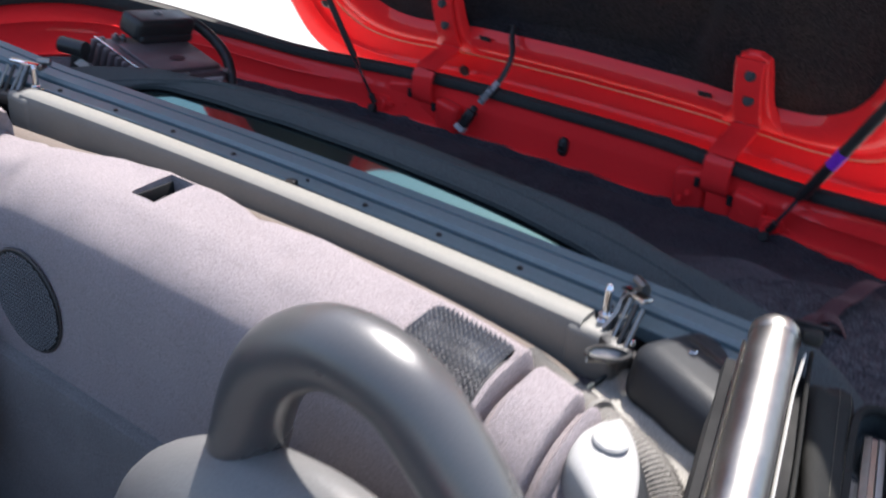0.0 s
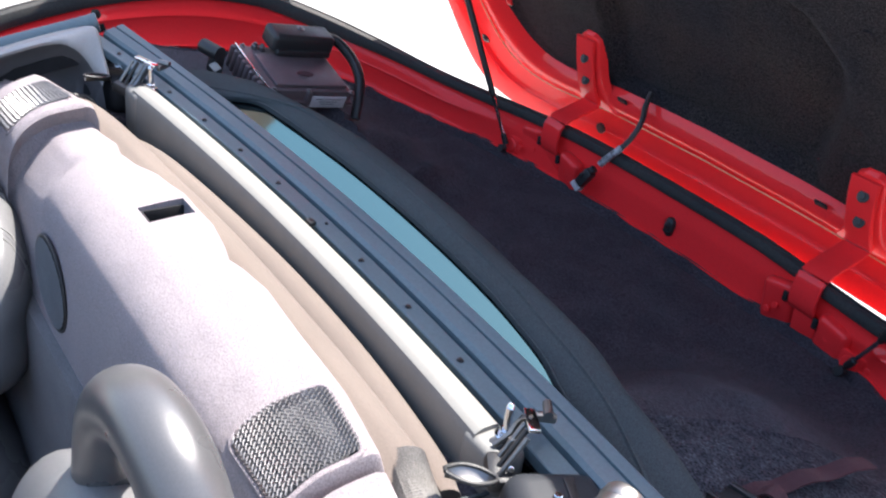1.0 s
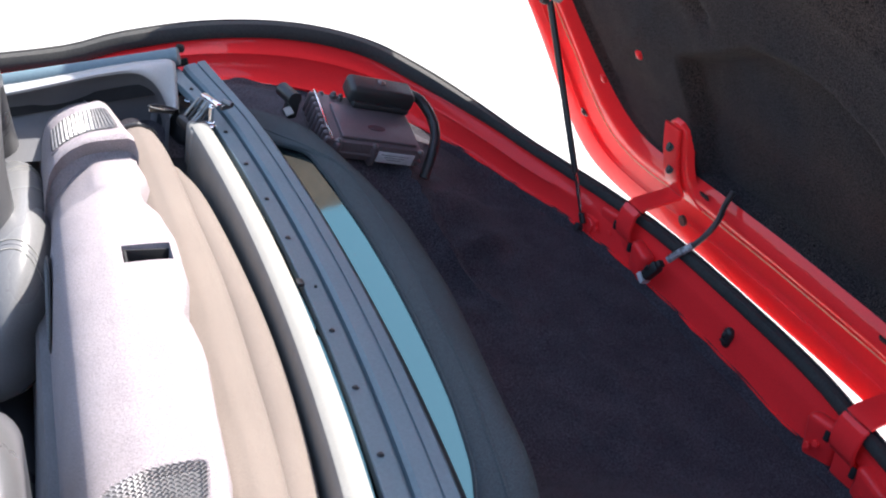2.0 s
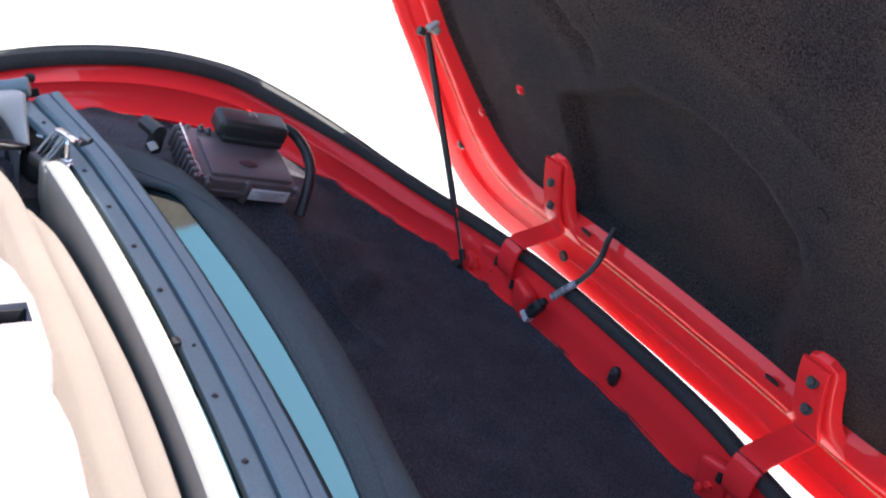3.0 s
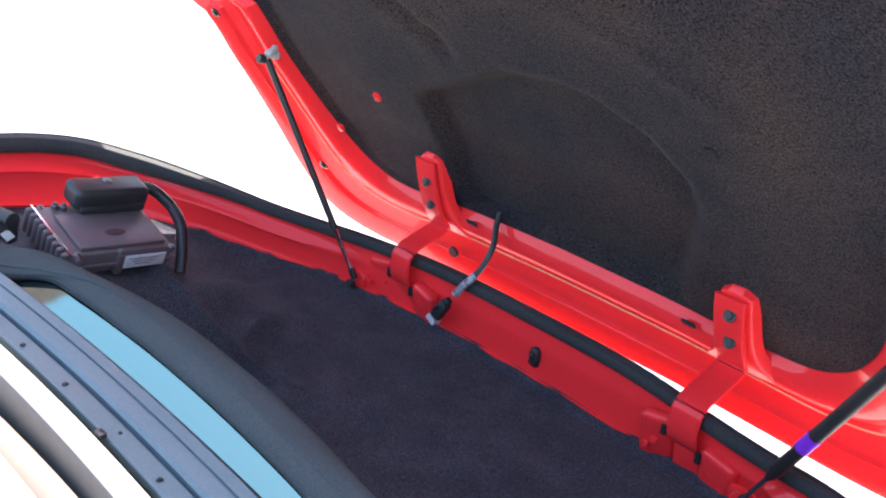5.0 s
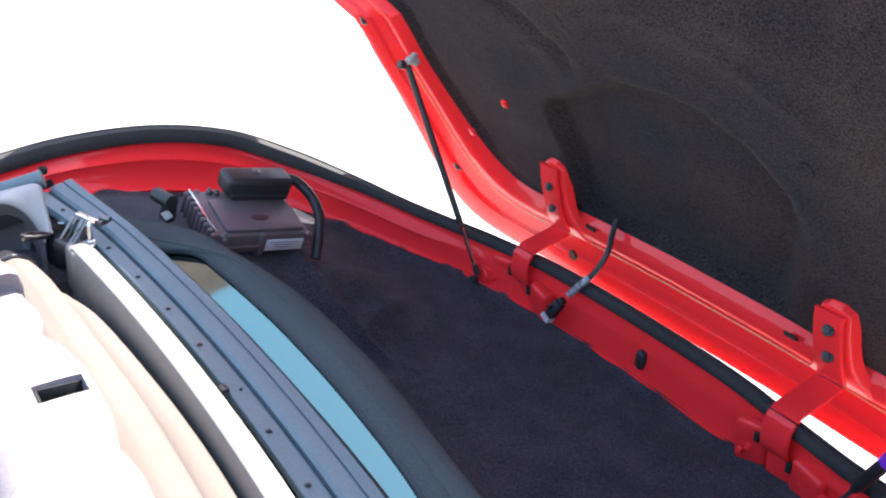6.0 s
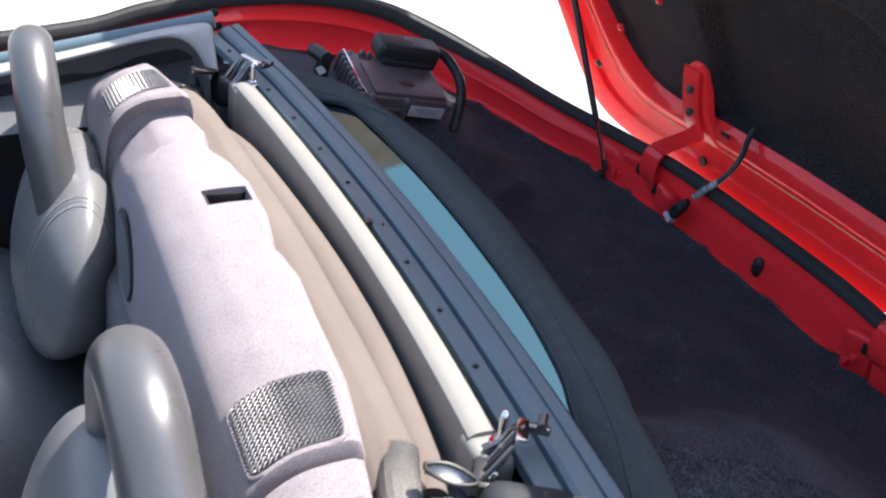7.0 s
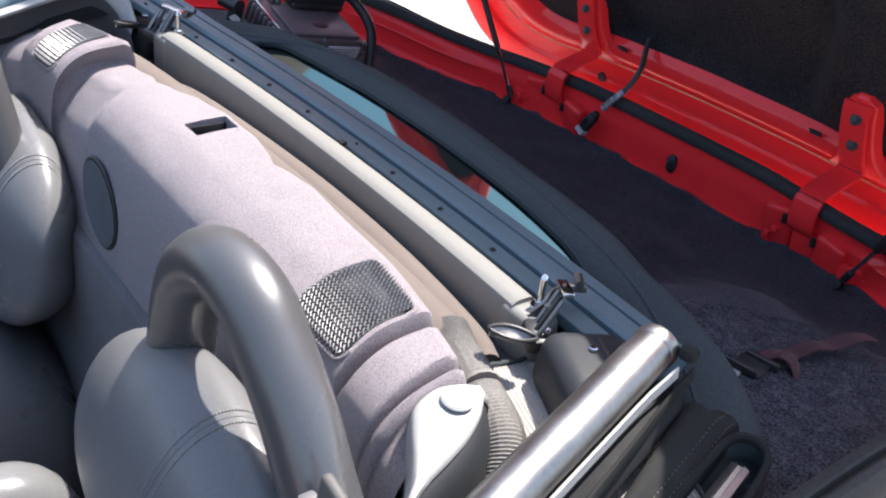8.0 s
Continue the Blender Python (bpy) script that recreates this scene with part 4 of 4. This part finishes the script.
for sx, cx in ((1, .505), (-1, -.545)):
    b = box((.110, .084, .060), (0, 0, 0), .019, segments=5)
    b.transform(Matrix.Translation((cx + .004 * sx, -.062, .934)) @ pose(0, 0, 0, -6, 6 * sx, -22 * sx))
    if sx < 0:
        b.transform(Matrix.Translation((0, .01, -.022)))
    bracket = part("corner_bracket", b, SLATE, top, "dark grey moulded corner bracket")
    part("slot", box((.046, .009, .004), (cx - .005 * sx, -.046, .9640 if sx > 0 else .942), .001, (-6, 6 * sx, -22 * sx)), BLACK, bracket)


def rail(sx):
    p0 = Vector((.549, -.054, 1.004)) if sx > 0 else Vector((-.570, -.072, 1.008))
    d = Vector((.246 * sx, -.95, -.191 if sx > 0 else -.285)).normalized()
    r = Vector((.968 * sx, .25, 0))
    r = (r - d * r.dot(d)).normalized()
    up = Vector((0, 0, 1)) - d * d.z
    t = thing("roof_side_rail", p0 + d * .2 - up * .03, "bare metal side rail of the folded roof", "roof rail", "roof side rails")
    path = [p0 + d * s for s in (-.004, 0, .004, .1, .2, .3, .42)]
    part("rail_tube", tube(path, .0182 if sx > 0 else .0135, 22, scale=[.8, .97, 1, 1, 1, 1, 1]), STEEL if sx > 0 else BOW, t)
    part("end_flange", tube([p0 - d * .006, p0 - d * .004, p0 + d * .004, p0 + d * .006], .0190 if sx > 0 else .0138, 20, scale=[.95, 1, 1, .97]), STEEL if sx > 0 else BOW, t)
    part("inner_trim", sweep([p0 - r * .0200 - up * .006 + d * s for s in (.012, .1, .2, .3, .42)], [(-.0016, -.010), (.0016, -.010), (.0016, .006), (0, .008), (-.0016, .006)]), STEEL if sx > 0 else GREY, t, "bright inner edge strip")
    part("outer_trim", sweep([p0 + r * (.0205 + .003 * smooth(.05, .0, s)) - up * .003 + d * s for s in (.004, .02, .04, .06, .1, .2, .3, .42)], [(-.0012, -.012), (.0012, -.012), (.0012, -.002), (0, -.0005), (-.0012, -.002)]), GREY, t, "bright outer edge strip")

    def q(s, a, h):
        return p0 + d * s + r * a + up * h
    rows = []
    for k, s in enumerate([-.030 + .45 * k / 50 for k in range(51)]):
        row = []
        end = smooth(.004, -.030, s)
        edge = .030 + .10 * min(max(s, 0), .2)
        line = [(edge, -.075), (edge + .0006, -.050), (edge + .002, -.045), (edge + .004, -.0425), (edge + .007, -.042)]
        line += [(edge + .010 + (.051 - edge) * f, -.0425 - .011 * f) for f in (0, .2, .4, .6, .8, 1.0)] + [(.0660, -.056), (.0690, -.062), (.0695, -.085)]
        for a, h in line:
            wave = .0022 * noise.noise((s * 20, a * 60, sx)) + .0008 * noise.noise((s * 70, a * 90, sx))
            row.append(q(s, a, h - .022 * end * end * smooth(.06, .03, a) - .010 * end * end + wave))
        rows.append(row)
    part("canvas_binding", sweep([q(s, .0290 + .035 * max(s, 0) + .001 * noise.noise((s * 18, 1, sx)), -.016 - .05 * max(s, 0)) for s in [-.012 + .43 * k / 24 for k in range(25)]],
                                 [(-.0014, -.010), (.0014, -.010), (.0020, .0), (.0008, .002), (-.0008, .002), (-.0016, .0)]), FADED, t, "faded canvas edge binding", sharp=60)
    flap = part("canvas_flap", grid(rows), FADED, t, "black canvas fold with a stitched hem", sharp=80)
    bm = bmesh.new()
    for j in (9, 11):
        line = spline([row[j] + up * .0006 for row in rows], 5)
        for k in range(0, len(line) - 1, 3):
            me = bpy.data.meshes.new("tmp")
            b = tube([line[k], line[k + 1]], .00034, 5)
            b.to_mesh(me)
            b.free()
            bm.from_mesh(me)
            bpy.data.meshes.remove(me)
    tagged(part("stitches", bm, THREAD, flap), kind="stuff")
    hem = spline([q(s, a, -.0585 - .006 * smooth(.075, .10, a)) for s, a in ((.42, .069), (.25, .069), (.1, .069), (.03, .069), (.0, .0715), (-.012, .079), (-.017, .091), (-.008, .102), (.02, .107), (.1, .111), (.25, .116), (.42, .120))], 6)
    part("hem", sweep(hem, [(-.0028, -.004), (.0028, -.004), (.0034, .001), (.002, .0035), (-.002, .0035), (-.0034, .001)]), FADED, flap)
    part("outer_fold", grid([[p + up * .001, p - up * .02 + r * .004, p - up * .05 + r * .004, p - up * .09] for p in hem[24:]]), CANVAS, t, sharp=80)
    # two dark sheets give the crevices beside the rail their shade
    part("rail_gap_shade", grid([[q(s, a, h) for a, h in ((-.034, -.045), (-.030, -.026), (.030, -.026), (.034, -.050))] for s in (.006, .2, .42)]), VOID, t)
    part("fold_shade", grid([[q(s, a, -.098) for a in (.06, .09, .13)] for s in (-.02, .2, .42)]), VOID, t)
    part("link_rod", sweep([q(s, .0875 + .004 * s, -.072) for s in (.006, .01, .1, .25, .42)], [(-.008, -.005), (.008, -.005), (.008, .001), (.003, .003), (.002, .001), (-.002, .001), (-.003, .003), (-.008, .001)]), STEEL, t, "steel linkage inside the fold")
    part("end_clip", box((.016, .014, .012), q(-.006, .026, .004), .005, (0, 0, 10 * sx)), FADED, t)


rail(1)
rail(-1)
trim = thing("quarter_trim_far", (-.58, -.2, .85), "grey moulded quarter trim bowl beside the shelf", "trim panel")
LIP = [(-.668, -.50, .872), (-.636, -.38, .914), (-.606, -.26, .952), (-.585, -.18, .980), (-.566, -.115, 1.001), (-.548, -.082, 1.011), (-.532, -.078, 1.002), (-.518, -.077, .980), (-.492, -.078, .955)]
INNER = [(-.640, -.50, .868), (-.600, -.38, .915), (-.560, -.27, .958), (-.540, -.19, .987), (-.534, -.137, .998), (-.530, -.113, .991), (-.526, -.098, .975), (-.515, -.090, .958), (-.492, -.086, .944)]
rows, hollow = [], []
for p, e in zip(spline(LIP, 6), spline(INNER, 6)):
    row = [p + Vector((-.006, .006, -.022)), p + Vector((-.005, .004, -.004)), p]
    for f, h in ((.15, .0025), (.4, .004), (.7, .0035), (.9, .002), (1.0, -.001)):
        row.append(p.lerp(e, f) + Vector((0, 0, h)))
    rows.append(row + [e + Vector((-.002, -.001, -.006))])
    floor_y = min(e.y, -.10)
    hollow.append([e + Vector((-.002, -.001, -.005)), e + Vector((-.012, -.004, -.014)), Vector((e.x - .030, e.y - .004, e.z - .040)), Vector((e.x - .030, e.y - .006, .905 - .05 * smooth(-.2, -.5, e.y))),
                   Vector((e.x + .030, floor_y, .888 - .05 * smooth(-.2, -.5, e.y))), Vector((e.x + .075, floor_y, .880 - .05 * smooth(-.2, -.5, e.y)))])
part("panel", grid(rows), LIGHTGREY, trim, sharp=70)
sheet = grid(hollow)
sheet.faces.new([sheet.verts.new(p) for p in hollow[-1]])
# the bowl's inner shade is put into a darker grey than the panel
part("recess", sheet, DARKGREY, trim, "hollow of the quarter trim, coloured darker for its shade", sharp=70)
cap = thing("quarter_trim_near", (.50, -.25, .85), "pale grey plastic quarter trim with a round cap", "trim panel")
TRIM = [(-.178, .486, .971, .498, .969), (-.192, .480, .973, .512, .967), (-.212, .476, .972, .525, .964), (-.232, .483, .968, .533, .960), (-.245, .500, .964, .537, .957),
        (-.258, .521, .959, .541, .954), (-.275, .540, .948, .548, .946), (-.31, .560, .925, .566, .925), (-.40, .606, .875, .611, .875)]
line_l = spline([(a, y, z) for y, a, z, b, w in TRIM], 5)
line_r = spline([(b, y, w) for y, a, z, b, w in TRIM], 5)
rows, rows2 = [], []
for a, b in zip(line_l, line_r):
    f = Vector((0, 0, 1))
    side = Vector((1, 0, 0))
    rows.append([a - f * .11 - side * .004, a - f * .05 - side * .006, a - f * .018 - side * .005, a - f * .007 - side * .002, a - f * .001 + side * .003, a.lerp(b, .45) + f * .0015, b - side * .004 + f * .0003, b - f * .002, b - f * .007 + side * .0005, b - f * .007 - side * .003])
    rows2.append([b - f * .008 - side * .003, b - f * .011 + side * .003, b - f * .020 + side * .009, b - f * .034 + side * .014, b - f * .06 + side * .018, b - f * .13 + side * .020])
p0 = rows[0]
rows.insert(0, [p + Vector((0, .006, -.008)) for p in p0])
rows.insert(0, [p + Vector((0, .007, -.05)) for p in p0])
part("panel", grid(rows), LIGHTGREY, cap, sharp=60)
part("dark_side", grid(rows2), SLATE, cap, "dark glossy inner side", sharp=60)
part("round_cap", merge(disc(.0130, .0024, (.4975, -.204, .9708), (.12, .0, 1), 28, .001), disc(.0114, .0007, (.4975, -.204, .9730), (.12, .0, 1), 28, .0006)), LIGHTGREY, cap)

# ---------------------------------------------------------------- webbing, rug and strap on the near side
well = thing("side_well_liner", (.5, -.1, .84), "dark moulded liner below the folded roof", "liner")
part("tray", grid([[(x, y, .865 + .012 * math.sin(x * 30) * math.sin(y * 26)) for x in (.42, .46, .50, .54, .58, .62, .66)] for y in (-.29, -.25, -.20, -.15, -.10, -.04, .04)]), BLACK, well)
sleeve = thing("ribbed_sleeve", (.44, -.12, .9), "grey ribbed fabric sleeve over a cable", "cable sleeve")
path = spline([(.374, -.119, .938), (.405, -.130, .937), (.455, -.145, .935), (.510, -.163, .930), (.548, -.190, .908), (.59, -.235, .875)], 30)
part("sleeve", sweep(path, circle(.0165, 16, .7), scale=[1 + .13 * (k % 2) for k in range(len(path))]), RIBBED, sleeve, sharp=12)
part("binding", tube([path[60], path[61], path[62]], .0186, 14), RIBBED, sleeve)
strap = thing("ribbed_fabric", (.49, -.12, .89), "grey ribbed fabric liner below the folded roof", "fabric liner")
rows = []
for k in range(190):
    v = k / 189
    row = []
    for j in range(25):
        u = j / 24
        x = .425 + .215 * u
        y = -.235 + .195 * v - .05 * (u - .5)
        z = .917 + .010 * math.sin(u * 7 + 1) * math.sin(v * 5) + .010 * smooth(.5, 1, v) + .004 * noise.noise((x * 22, y * 22, 6)) + .0009 * (k // 2 % 2)
        row.append((x, y, z))
    rows.append(row)
border = [Vector(row[0]) + Vector((0, 0, .002)) for row in rows[::6]]
side_border = [Vector(p) + Vector((0, 0, .002)) for p in rows[-1]]
part("fabric", grid(rows), WEB, strap, sharp=12)
part("edge_binding", tube(border, .0022, 8), CANVAS, strap, "dark stitched edge")
part("edge_binding", tube(side_border, .0022, 8), CANVAS, strap)
rug = thing("grey_mat", (.55, .15, .9), "mottled grey carpet offcut in the compartment corner", "mat")
MAT_EDGE = [(.40, .14), (.418, .192), (.436, .250), (.48, .320), (.53, .352), (.62, .366), (.70, .36)]
rows = []
for i in range(25):
    x = .40 + .30 * i / 24
    far = table(x, MAT_EDGE) + .004 * noise.noise((x * 30, 0, 8))
    row = []
    for k in range(25):
        y = -.02 + (far + .02) * k / 24
        row.append((x, y, floor_z(x, y) + (.010 if k < 24 else .001) + .003 * noise.noise((x * 20, y * 20, 4))))
    rows.append(row)
part("carpet_piece", grid(rows), RUG, rug)
belt = thing("tie_down_strap", (.53, .16, .90), "brown-red webbing strap with a metal buckle", "strap")


def ribbon(line, side, per=7):
    """A thin strap along a line, with its two sides turned down."""
    rows = []
    for p in spline(line, per):
        w = Vector(side)
        rows.append([p - w - Vector((0, 0, .0016)), p - w, p + Vector((0, 0, .0008)), p + w, p + w - Vector((0, 0, .0016))])
    return grid(rows)


part("webbing", ribbon([(.526, .136, .914), (.530, .155, .918), (.533, .178, .913), (.537, .205, .917), (.540, .235, .910), (.545, .265, .913), (.549, .293, .907)], (.0098, -.002, .0015)), BROWN, belt)
part("loose_end", ribbon([(.530, .146, .916), (.538, .154, .924), (.548, .158, .922), (.556, .157, .914), (.562, .152, .909)], (.003, -.0095, .001)), BROWN, belt)
part("buckle", merge(box((.030, .026, .008), (.531, .120, .915), .002, (6, 0, 10)), box((.034, .006, .012), (.533, .133, .918), .002, (6, 0, 10)), box((.034, .005, .012), (.529, .107, .917), .002, (6, 0, 10))), BLACK, belt)
part("tongue", box((.022, .026, .003), (.524, .092, .912), .001, (8, 0, 14)), WEB, belt, "bright buckle tongue")
loop = thing("black_binding", (-.46, -.13, .92), "black strap round the end of the rolled lining", "strap")
part("band", tube([(-.452, -.139 + .027 * math.sin(a), .9225 + .023 * math.cos(a)) for a in [2 * math.pi * k / 20 for k in range(21)]], .004, 8, up=(1, 0, 0)), BLACK, loop)
